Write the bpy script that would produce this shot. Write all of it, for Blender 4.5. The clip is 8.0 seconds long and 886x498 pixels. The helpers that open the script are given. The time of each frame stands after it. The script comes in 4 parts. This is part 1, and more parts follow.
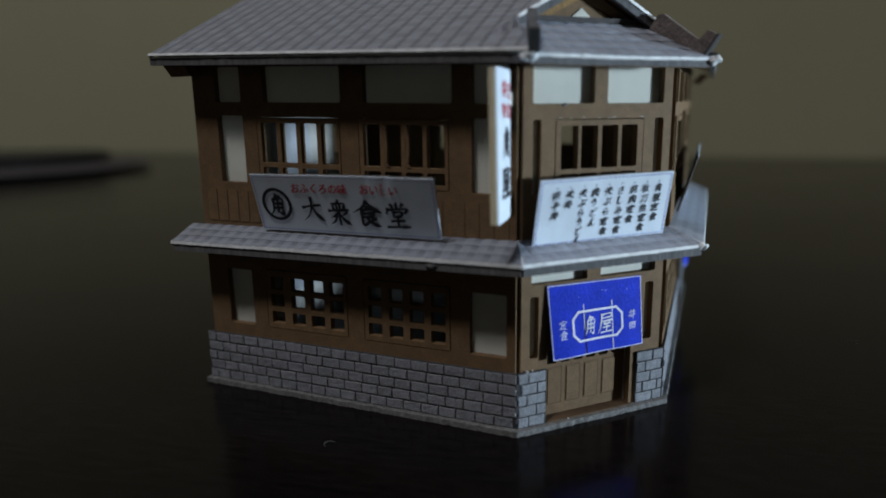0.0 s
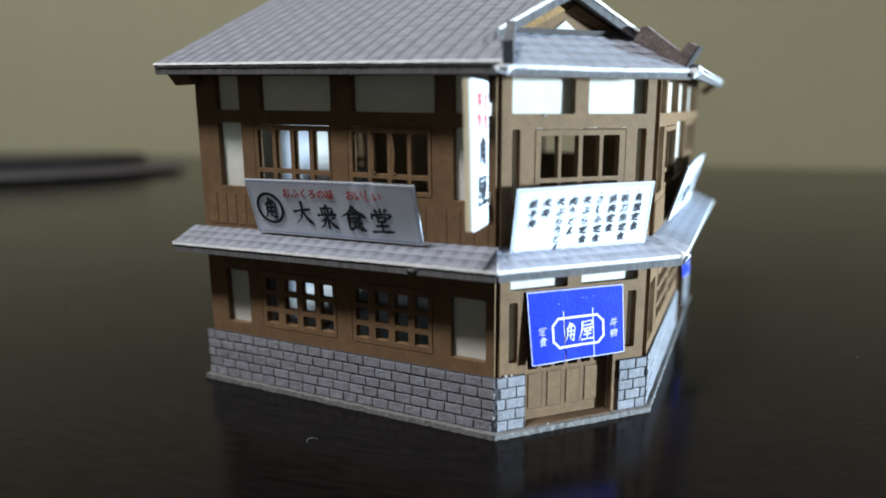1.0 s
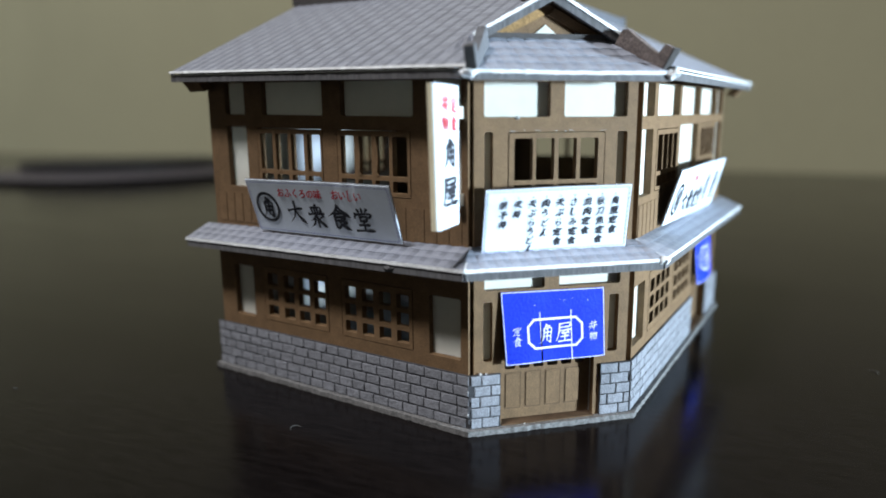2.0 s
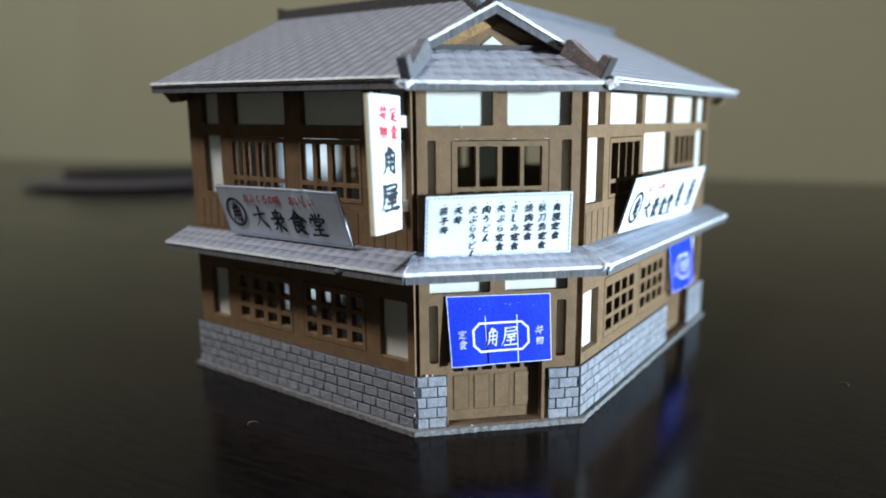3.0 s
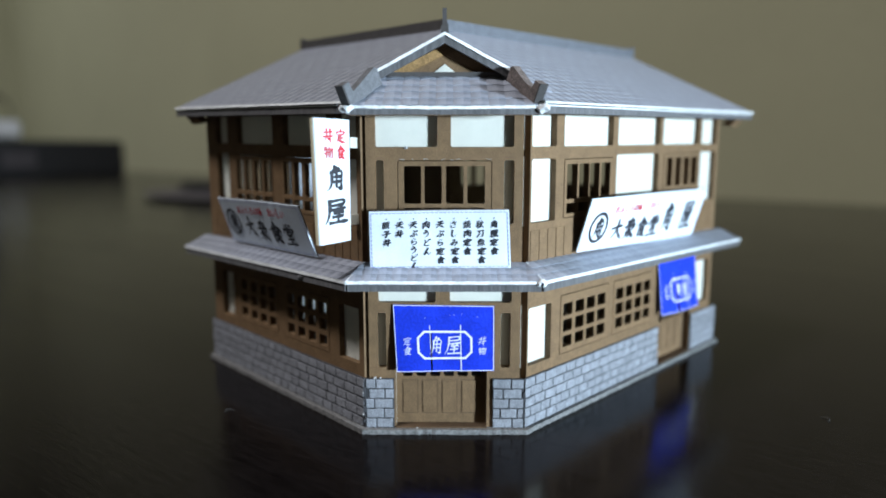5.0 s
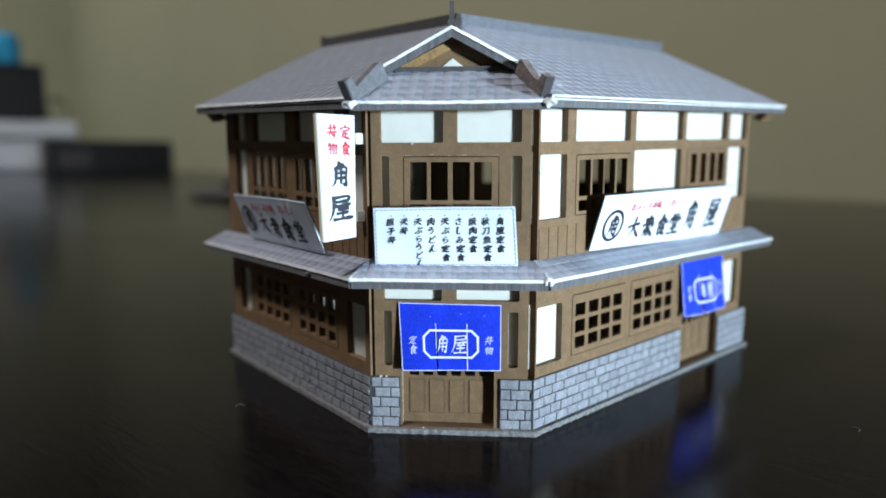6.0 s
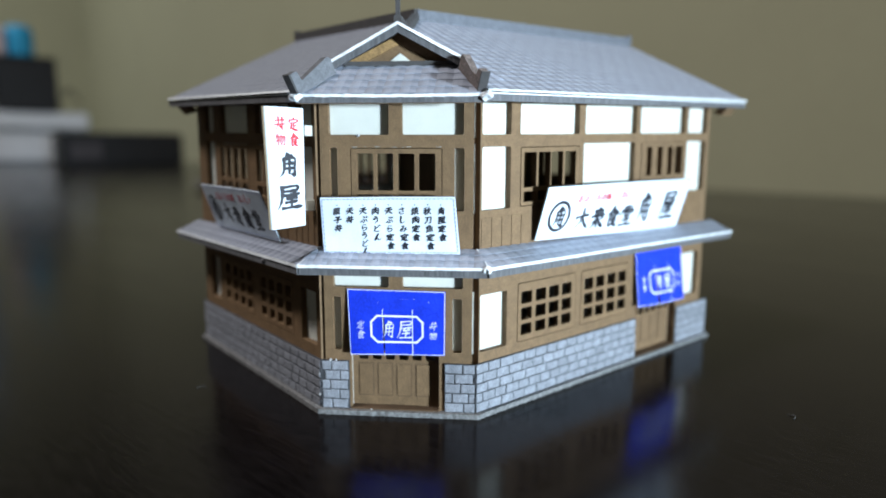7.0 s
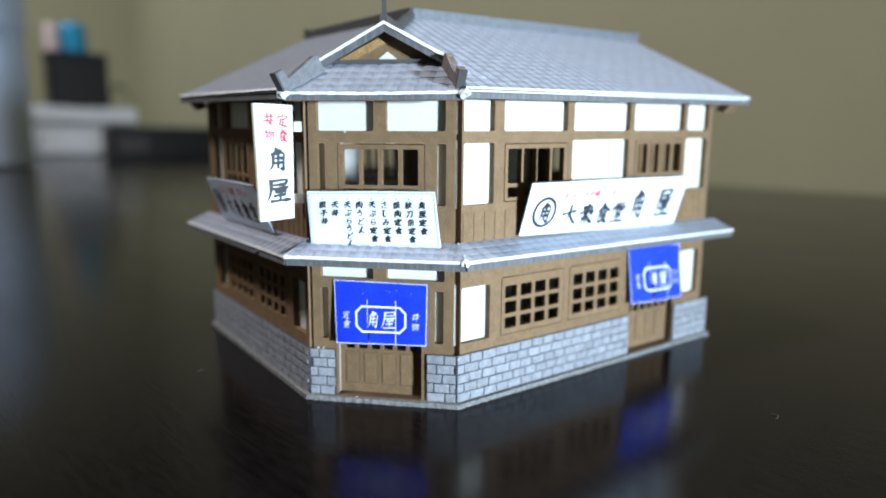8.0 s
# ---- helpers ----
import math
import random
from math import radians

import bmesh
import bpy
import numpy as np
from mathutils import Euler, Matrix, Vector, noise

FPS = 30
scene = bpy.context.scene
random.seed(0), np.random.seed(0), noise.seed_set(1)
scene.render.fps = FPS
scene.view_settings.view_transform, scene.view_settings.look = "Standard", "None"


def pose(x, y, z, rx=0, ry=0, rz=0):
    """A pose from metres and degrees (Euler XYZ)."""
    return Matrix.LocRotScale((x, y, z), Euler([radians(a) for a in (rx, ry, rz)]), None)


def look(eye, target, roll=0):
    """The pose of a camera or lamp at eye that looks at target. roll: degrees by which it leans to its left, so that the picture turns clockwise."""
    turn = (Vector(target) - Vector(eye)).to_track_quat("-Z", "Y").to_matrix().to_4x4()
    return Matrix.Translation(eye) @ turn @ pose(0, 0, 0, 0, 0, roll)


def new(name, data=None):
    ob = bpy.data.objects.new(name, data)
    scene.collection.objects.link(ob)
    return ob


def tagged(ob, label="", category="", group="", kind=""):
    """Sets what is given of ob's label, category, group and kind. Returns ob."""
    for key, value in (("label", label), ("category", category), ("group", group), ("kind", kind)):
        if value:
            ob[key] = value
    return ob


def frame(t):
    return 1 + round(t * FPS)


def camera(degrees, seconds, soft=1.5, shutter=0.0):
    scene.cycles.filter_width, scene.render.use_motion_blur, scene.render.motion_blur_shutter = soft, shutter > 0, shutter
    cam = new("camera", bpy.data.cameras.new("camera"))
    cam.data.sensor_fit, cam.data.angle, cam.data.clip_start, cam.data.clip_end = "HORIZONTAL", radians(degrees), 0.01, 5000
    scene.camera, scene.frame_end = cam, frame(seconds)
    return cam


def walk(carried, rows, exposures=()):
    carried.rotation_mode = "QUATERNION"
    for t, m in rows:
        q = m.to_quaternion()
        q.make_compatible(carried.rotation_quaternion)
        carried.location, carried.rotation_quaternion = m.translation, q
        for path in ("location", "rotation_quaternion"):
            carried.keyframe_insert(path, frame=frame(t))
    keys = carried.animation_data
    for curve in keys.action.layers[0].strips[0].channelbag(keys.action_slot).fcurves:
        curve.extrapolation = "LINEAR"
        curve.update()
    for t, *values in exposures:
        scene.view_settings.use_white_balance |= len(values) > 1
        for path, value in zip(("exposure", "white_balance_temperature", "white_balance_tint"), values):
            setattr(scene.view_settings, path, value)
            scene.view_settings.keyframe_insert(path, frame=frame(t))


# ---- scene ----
CM = 0.01  # the plan below is in centimetres
cam = camera(70.0, 8.0, soft=1.8)
cam.data.dof.use_dof = True
cam.data.dof.focus_distance = 8.4 * CM
cam.data.dof.aperture_fstop = 12.0
PATH = [
    (0, (0.037, 0.516, 3.839), (-0.730, 2.353, 3.423), -0.91),
    (0.3, (0.094, 0.495, 3.841), (-0.697, 2.322, 3.435), -0.91),
    (0.5, (0.332, 0.479, 3.848), (-0.461, 2.304, 3.444), -0.61),
    (1, (0.673, 0.578, 3.864), (-0.188, 2.374, 3.469), -0.41),
    (1.5, (1.376, 0.766, 3.829), (0.411, 2.510, 3.448), -0.25),
    (1.7, (1.535, 0.819, 3.830), (0.528, 2.541, 3.450), -0.35),
    (2.8, (2.727, 1.325, 3.831), (1.562, 2.948, 3.469), -0.64),
    (3, (2.913, 1.381, 3.822), (1.743, 3.002, 3.471), -0.54),
    (3.5, (3.601, 1.646, 3.825), (2.400, 3.248, 3.483), -0.29),
    (4, (4.018, 1.906, 3.838), (2.759, 3.465, 3.510), 0.04),
    (4.5, (4.481, 2.038, 3.881), (3.132, 3.524, 3.570), 0.09),
    (5, (4.872, 2.304, 3.841), (3.439, 3.712, 3.547), -0.02),
    (5.2, (4.951, 2.480, 3.830), (3.487, 3.856, 3.537), -0.13),
    (6.3, (5.215, 2.754, 3.800), (3.687, 4.058, 3.500), -0.16),
    (6.5, (5.357, 2.770, 3.810), (3.833, 4.074, 3.506), -0.06),
    (7, (5.913, 3.226, 3.776), (4.369, 4.506, 3.459), 0.09),
    (7.5, (6.248, 3.414, 3.764), (4.671, 4.650, 3.438), 0.38),
    (8, (6.580, 3.709, 3.791), (4.961, 4.889, 3.459), 0.40),
]
EXPOSURES = [(0, -1.2), (0.3, -0.1), (0.5, 0.36), (1.5, 0.33), (3, 0.1), (4.5, -0.08), (5, -0.13), (6.5, -0.12), (7, 0.0), (7.5, 0.12), (8, 0.22)]
walk(cam, [(t, look(Vector(eye) * CM, Vector(target) * CM, roll)) for t, eye, target, roll in PATH], EXPOSURES)

# ---- light: a dim room, one ceiling lamp, an added far fill, one strong desk lamp beside the model ----
world = bpy.data.worlds.new("room_air")
scene.world = world
world.use_nodes = True
world.node_tree.nodes["Background"].inputs["Color"].default_value = (0.9, 0.95, 1.0, 1)
world.node_tree.nodes["Background"].inputs["Strength"].default_value = 0.05


def lamp(name, kind, watts, colour, m, size):
    data = bpy.data.lights.new(name, kind)
    data.energy, data.color = watts, colour
    if kind == "AREA":
        data.shape, data.size = "DISK", size
    ob = new(name, data)
    ob.matrix_world = m
    return ob


desk = lamp("desk_lamp_light", "AREA", 0.555, (0.685, 0.86, 1.0), look((0.44, 0.145, 0.038), (-0.01, 0.095, 0.032)), 0.04)
desk.data.spread = radians(55)
lamp("unseen_ceiling_light", "AREA", 33.0, (0.985, 0.965, 0.975), look((-0.33, -0.76, 1.62), (-0.30, -0.45, 0.0)), 0.30)
# unseen fill, added to brighten the far left wall and the bottle
far_fill = lamp("unseen_ceiling_light", "AREA", 9.5, (0.90, 0.95, 1.0), look((-1.95, -0.9, 1.62), (-2.5, 0.35, 0.2)), 0.30)
far_fill.data.spread = radians(120)

# ---- materials ----


def mat(name, colour, rough=0.8, vary=0.12, scale=400.0, fine=0.0, fine_scale=6000.0, bump=0.0, metal=0.0, spec=0.3, translucent=0.0, stretch=(1, 1, 1), wear=0.0, turn=0.0):
    """Paint, card or wood: a base colour with stains at one scale and grain at a finer one."""
    m = bpy.data.materials.new(name)
    m.use_nodes = True
    nodes, links = m.node_tree.nodes, m.node_tree.links
    bsdf = nodes["Principled BSDF"]
    bsdf.inputs["Roughness"].default_value = rough
    bsdf.inputs["Metallic"].default_value = metal
    bsdf.inputs["Specular IOR Level"].default_value = spec
    coord = nodes.new("ShaderNodeNewGeometry")
    place = nodes.new("ShaderNodeMapping")
    place.vector_type = "TEXTURE"
    place.inputs["Rotation"].default_value[2] = radians(turn)
    place.inputs["Scale"].default_value = [1 / x for x in stretch]
    links.new(coord.outputs["Position"], place.inputs["Vector"])
    info = nodes.new("ShaderNodeObjectInfo")
    shift = nodes.new("ShaderNodeVectorMath")
    shift.operation = "ADD"
    links.new(place.outputs["Vector"], shift.inputs[0])
    links.new(info.outputs["Random"], shift.inputs[1])

    def grain(size, detail):
        n = nodes.new("ShaderNodeTexNoise")
        n.inputs["Scale"].default_value, n.inputs["Detail"].default_value = size, detail
        links.new(shift.outputs["Vector"], n.inputs["Vector"])
        return n.outputs["Fac"]

    def ramp(fac, lo, hi, a, b):
        r = nodes.new("ShaderNodeMapRange")
        r.inputs["From Min"].default_value, r.inputs["From Max"].default_value = lo, hi
        r.inputs["To Min"].default_value, r.inputs["To Max"].default_value = a, b
        links.new(fac, r.inputs["Value"])
        return r.outputs["Result"]

    def times(a, b):
        x = nodes.new("ShaderNodeMath")
        x.operation = "MULTIPLY"
        links.new(a, x.inputs[0])
        if isinstance(b, float):
            x.inputs[1].default_value = b
        else:
            links.new(b, x.inputs[1])
        return x.outputs["Value"]

    tone = ramp(grain(scale, 4), 0.3, 0.7, 1 - vary, 1 + vary)
    small = grain(fine_scale, 3)
    if fine:
        tone = times(tone, ramp(small, 0.3, 0.7, 1 - fine, 1 + fine))
    tone = times(tone, ramp(info.outputs["Random"], 0, 1, 1 - vary * 0.6, 1 + vary * 0.6))
    mix = nodes.new("ShaderNodeVectorMath")
    mix.operation = "SCALE"
    mix.inputs[0].default_value = colour
    links.new(tone, mix.inputs["Scale"])
    links.new(mix.outputs["Vector"], bsdf.inputs["Base Color"])
    if bump:
        b = nodes.new("ShaderNodeBump")
        b.inputs["Strength"].default_value, b.inputs["Distance"].default_value = bump, 0.0002
        links.new(small, b.inputs["Height"])
        links.new(b.outputs["Normal"], bsdf.inputs["Normal"])
    if wear:
        links.new(ramp(grain(120, 5), 0.3, 0.7, rough * (1 - wear), rough * (1 + wear)), bsdf.inputs["Roughness"])
    if translucent:
        thin = nodes.new("ShaderNodeBsdfTranslucent")
        links.new(mix.outputs["Vector"], thin.inputs["Color"])
        both = nodes.new("ShaderNodeMixShader")
        both.inputs["Fac"].default_value = translucent
        links.new(bsdf.outputs["BSDF"], both.inputs[1])
        links.new(thin.outputs["BSDF"], both.inputs[2])
        links.new(both.outputs["Shader"], nodes["Material Output"].inputs["Surface"])
    return m


KRAFT = mat("kraft_card", (0.150, 0.0925, 0.0475), 0.75, 0.14, 700, 0.25, 6500, 0.25, spec=0.32)
TORN = mat("torn_tan_card", (0.27, 0.165, 0.07), 0.85, 0.25, 900, 0.3, 5000, 0.4)
DARK_KRAFT = mat("dark_kraft_card", (0.10, 0.062, 0.035), 0.9, 0.2, 900)
RIDGE = mat("grey_ridge_card", (0.115, 0.122, 0.14), 0.8, 0.2, 1100, 0.2, 5000, 0.4)
# white pane paper, darkened to stand for dimmer light on the end wall
DIMMED_PAPER = mat("dimmed_white_paper", (0.34, 0.36, 0.40), 0.85, 0.08, 300)
PAPER = mat("white_paper", (0.92, 0.925, 0.87), 0.8, 0.03, 300, 0.02, 7000, 0.1, translucent=0.52)
SIGN = mat("sign_paper", (0.645, 0.72, 0.815), 0.75, 0.07, 250, 0.05, 6000, 0.05)
CUT = mat("white_cut_edge", (0.635, 0.665, 0.685), 0.8, 0.16, 700, 0.15, 4000, 0.3)
ROOF = mat("grey_tile_print", (0.274, 0.297, 0.355), 0.48, 0.10, 500, 0.12, 6000, 0.3, spec=0.5)
ROOF_MID = mat("grey_tile_print_shade", (0.238, 0.258, 0.31), 0.48, 0.10, 500, 0.12, 6000, 0.3, spec=0.5)
ROOF_LINE = mat("grey_tile_print_line", (0.168, 0.184, 0.223), 0.48, 0.10, 500, 0.12, 6000, 0.3, spec=0.5)
FASCIA = mat("grey_fascia_card", (0.1, 0.1, 0.106), 0.8, 0.2, 1500, 0.22, 2600, 0.3, stretch=(1, 1, 0.12))
HIP = mat("grey_hip_card", (0.118, 0.12, 0.13), 0.8, 0.2, 1200, 0.2, 5000, 0.4)
BRICK = mat("grey_brick_print", (0.206, 0.216, 0.243), 0.85, 0.16, 900, 0.26, 5000, 0.5)
MORTAR = mat("dark_brick_joint", (0.045, 0.045, 0.05), 0.9, 0.15, 900)
SLAB = mat("grey_card_base", (0.165, 0.165, 0.165), 0.9, 0.25, 1200, 0.3, 3000, 0.5)
LINING = mat("pale_grey_card", (0.46, 0.455, 0.435), 0.85, 0.1, 600, 0.12, 5000, 0.2)
BLUE = mat("blue_print", (0.008, 0.034, 0.54), 0.7, 0.14, 400, 0.16, 3000, 0.3, spec=0.15)
BLACK = mat("black_ink", (0.02, 0.022, 0.03), 0.6, 0.1, 500)
RED = mat("red_ink", (0.52, 0.03, 0.045), 0.6, 0.1, 500)
DASH = mat("pale_blue_ink", (0.22, 0.25, 0.50), 0.6, 0.1, 500)
WHITE_INK = mat("white_print", (0.72, 0.75, 0.86), 0.6, 0.06, 500)
BROWNGREY = mat("bare_grey_card", (0.135, 0.112, 0.105), 0.85, 0.25, 900, 0.5, 5000, 0.6)
DARKCARD = mat("dark_grey_card", (0.055, 0.052, 0.052), 0.8, 0.15, 900, 0.15, 5000, 0.3)
YELLOW = mat("warm_shade_paper", (0.72, 0.67, 0.49), 0.8, 0.1, 400)
TABLE = mat("black_brown_lacquered_wood", (0.0054, 0.0044, 0.0044), 0.17, 0.15, 30, 0.4, 1500, 0.10, spec=0.118, stretch=(0.16, 1, 1), wear=0.2, turn=10)
WALLPAINT = mat("olive_beige_wall", (0.318, 0.308, 0.205), 0.9, 0.03, 6, 0.02, 200)
PALEWALL = mat("unseen_wall_paint", (0.605, 0.605, 0.58), 0.9, 0.04, 5)
CEIL = mat("ceiling_paint", (0.70, 0.69, 0.65), 0.9, 0.03, 5)
DARKBOX = mat("black_plastic", (0.012, 0.012, 0.014), 0.45, 0.1, 40)
GREYRIM = mat("purple_grey_plastic", (0.052, 0.047, 0.054), 0.5, 0.1, 40)
WHITEBOX = mat("white_plastic", (0.62, 0.66, 0.72), 0.6, 0.04, 20)
BOTTLE = mat("pale_blue_plastic", (0.46, 0.55, 0.72), 0.35, 0.06, 12)
CYAN = mat("cyan_plastic", (0.02, 0.28, 0.50), 0.5, 0.05, 30)
PINK = mat("pale_pink_plastic", (0.55, 0.45, 0.46), 0.5, 0.05, 30)
GLUE = mat("dried_glue", (0.42, 0.42, 0.42), 0.35, 0.1, 500)
FIBRE = mat("grey_dust_fibre", (0.06, 0.059, 0.057), 0.9, 0.1, 300)

# ---- building blocks ----
BASE = {}


def thing(name, at, label, category, group="", kind=""):
    """An empty at the foot of a thing, which carries its parts; at is in centimetres."""
    ob = new(name)
    ob.empty_display_size = 0.01
    ob.location = Vector(at) * CM
    BASE[ob.name] = ob.location.copy()
    return tagged(ob, label, category, group, kind)


def part(name, bm, material, parent=None, label="", kind=""):
    """One mesh object out of a bmesh drawn in centimetres, under a thing or a part."""
    foot = BASE[parent.name] if parent else Vector()
    if len(bm.faces):
        bmesh.ops.recalc_face_normals(bm, faces=bm.faces)
    for v in bm.verts:
        v.co = v.co * CM - foot
    me = bpy.data.meshes.new(name)
    bm.to_mesh(me)
    bm.free()
    for m in material if isinstance(material, (list, tuple)) else [material]:
        me.materials.append(m)
    ob = new(name, me)
    ob.parent = parent
    BASE[ob.name] = foot
    return tagged(ob, label, "", "", kind)


def box(bm, P, u0, u1, z0, z1, h0, h1):
    """A block between two u, two z and two h, by the map P(u, z, h)."""
    v = [bm.verts.new(P(u, z, h)) for h in (h0, h1) for z in (z0, z1) for u in (u0, u1)]
    for a in ((0, 1, 3, 2), (4, 5, 7, 6), (0, 1, 5, 4), (2, 3, 7, 6), (0, 2, 6, 4), (1, 3, 7, 5)):
        bm.faces.new([v[i] for i in a])


def xyz(x, z, y):
    return Vector((x, y, z))


def slab(bm, points, down):
    """A sheet with the outline points and the thickness given by the vector down."""
    top = [bm.verts.new(Vector(p)) for p in points]
    low = [bm.verts.new(Vector(p) + Vector(down)) for p in points]
    bm.faces.new(top)
    bm.faces.new(low[::-1])
    for i in range(len(top)):
        j = (i + 1) % len(top)
        bm.faces.new((top[i], low[i], low[j], top[j]))


def beam(bm, a, b, side, up):
    """A bar from a to b with the cross-section spanned by side and up."""
    a, b, side, up = Vector(a), Vector(b), Vector(side), Vector(up)
    slab(bm, [a, b, b + side, a + side], up)


def ragged(bm, at, n, seed, thick, deep, jag=0.2):
    """A hand-cut card edge along at(0..1): a thin strip, deep along the vector, whose height wanders."""
    rnd = random.Random(seed)
    deep = Vector(deep)
    last = None
    lift = 0.0
    for i in range(n + 1):
        lift = lift * 0.7 + rnd.uniform(-1, 1) * thick * jag * 0.5
        c = Vector(at(i / n)) + Vector((0, 0, lift * 0.4)) - deep * rnd.uniform(0.0, 0.12)
        t = thick * (1 + rnd.uniform(-jag, jag) * 0.8)
        ring = [bm.verts.new(c + deep * 0.22 + Vector((0, 0, t / 2))), bm.verts.new(c + Vector((0, 0, -t / 2))), bm.verts.new(c + deep + Vector((0, 0, -t / 2))), bm.verts.new(c + deep + Vector((0, 0, t / 2)))]
        if last:
            for k in range(4):
                bm.faces.new((last[k], last[(k + 1) % 4], ring[(k + 1) % 4], ring[k]))
        else:
            bm.faces.new(ring)
        last = ring
    bm.faces.new(last[::-1])


def plate(bm, P, u0, u1, z0, z1, h0, h1, holes, fillet=0.025):
    """A card from h0 to h1 with rectangular holes (u0, u1, z0, z1) cut right through it, their corners a little rounded."""
    us = sorted({u0, u1, *(x for q in holes for x in q[:2])})
    zs = sorted({z0, z1, *(x for q in holes for x in q[2:])})

    def solid(i, j):
        if not (0 <= i < len(us) - 1 and 0 <= j < len(zs) - 1):
            return False
        u, z = (us[i] + us[i + 1]) / 2, (zs[j] + zs[j + 1]) / 2
        return not any(a < u < b and c < z < d for a, b, c, d in holes)

    made = {}

    def vert(i, j, h):
        if (i, j, h) not in made:
            made[i, j, h] = bm.verts.new(P(us[i], zs[j], h))
        return made[i, j, h]

    for i in range(len(us) - 1):
        for j in range(len(zs) - 1):
            if not solid(i, j):
                continue
            for h in (h0, h1):
                bm.faces.new([vert(i, j, h), vert(i + 1, j, h), vert(i + 1, j + 1, h), vert(i, j + 1, h)])
            for di, dj, a, b in ((-1, 0, (0, 0), (0, 1)), (1, 0, (1, 0), (1, 1)), (0, -1, (0, 0), (1, 0)), (0, 1, (0, 1), (1, 1))):
                if not solid(i + di, j + dj):
                    bm.faces.new([vert(i + a[0], j + a[1], h0), vert(i + b[0], j + b[1], h0), vert(i + b[0], j + b[1], h1), vert(i + a[0], j + a[1], h1)])
    if fillet:
        for a, b, c, d in holes:
            for u, su in ((a, 1), (b, -1)):
                for z, sz in ((c, 1), (d, -1)):
                    r = min(fillet, (b - a) / 4, (d - c) / 4)
                    corner = [(u, z), (u + su * r, z), (u + su * r * 0.3, z + sz * r * 0.3), (u, z + sz * r)]
                    lo = [bm.verts.new(P(x, y, h0)) for x, y in corner]
                    hi = [bm.verts.new(P(x, y, h1)) for x, y in corner]
                    bm.faces.new(lo)
                    bm.faces.new(hi)
                    bm.faces.new((lo[1], lo[2], hi[2], hi[1]))
                    bm.faces.new((lo[2], lo[3], hi[3], hi[2]))


S = math.sqrt(0.5)


def facade(ox, oy, dx, dy, nx, ny, reach):
    """A map from (along, height, out) to the world; the card rises slightly towards the end that lies reach away."""
    def P(u, z, h):
        rise = 0.13 * (u / reach if reach else 0.0) * (z / 4.0) ** 2
        return Vector((ox + dx * u + nx * h, oy + dy * u + ny * h, z + rise))
    return P


SIDE = facade(-1.9, 7.4, 1, 0, 0, -1, -4.65)       # the shaded side, u runs from -4.65 to 0
FRONT = facade(-1.9, 7.4, S, S, S, -S, 0)          # the cut corner, u runs from 0 to 2.263
LONG = facade(-0.3, 9.0, 0, 1, 1, 0, 6.1)          # the lit long side, u runs from 0 to 6.1
OUT, INN, BACK = -0.07, -0.165, -0.171

# ---- the room ----


def room():
    def wall(name, x0, x1, y0, y1, z0, z1, material, label):
        bm = bmesh.new()
        box(bm, xyz, x0, x1, z0, z1, y0, y1)
        ob = part(name, bm, material)
        tagged(ob, label, "wall" if "wall" in name else name, "", "structure")
    wall("wall_north", -290, 260, 62, 70, -72, 170, WALLPAINT, "plain olive-beige painted wall behind the table")
    # south and east walls and ceiling are unseen, made pale to bounce fill
    wall("wall_south", -290, 260, -268, -260, -72, 170, PALEWALL, "unseen pale wall, added to close the room and bounce fill light")
    west = facade(-290, 0, 0, 1, 1, 0, 0)
    bm = bmesh.new()
    box(bm, west, -268, 70, -72, 170, -8, 0)
    ob = part("wall_west", bm, WALLPAINT)
    tagged(ob, "plain olive-beige painted wall beside the table", "wall", "", "structure")
    wall("wall_east", 260, 268, -268, 70, -72, 170, PALEWALL, "unseen pale wall, added to close the room and bounce fill light")
    wall("ceiling", -298, 268, -268, 70, 170, 176, CEIL, "unseen pale ceiling, added to close the room and bounce fill light")
    wall("floor", -298, 268, -268, 70, -78, -72, mat("brown_floor_wood", (0.12, 0.08, 0.05), 0.5, 0.2, 12), "brown wooden floor under the table")


room()


def make_table():
    t = thing("table", (-60, 10, -72), "black-brown lacquered wooden table with a faintly glossy top, against the wall", "table")
    bm = bmesh.new()
    box(bm, xyz, -280, 90, -3.0, 0.0, -45, 61.6)
    bmesh.ops.bevel(bm, geom=bm.edges[:], offset=0.3, segments=2, affect="EDGES")
    part("tabletop", bm, TABLE, t)
    for x in (-270, 80):
        for y in (-38, 55):
            bm = bmesh.new()
            box(bm, xyz, x - 3, x + 3, -72, -3.0, y - 3, y + 3)
            part("leg", bm, TABLE, t)


make_table()

# ---- the paper house ----
house = thing("paper_house", (-3.0, 11.0, 0.0), "paper model of a two-storey Japanese diner with brown walls, on table", "paper model")


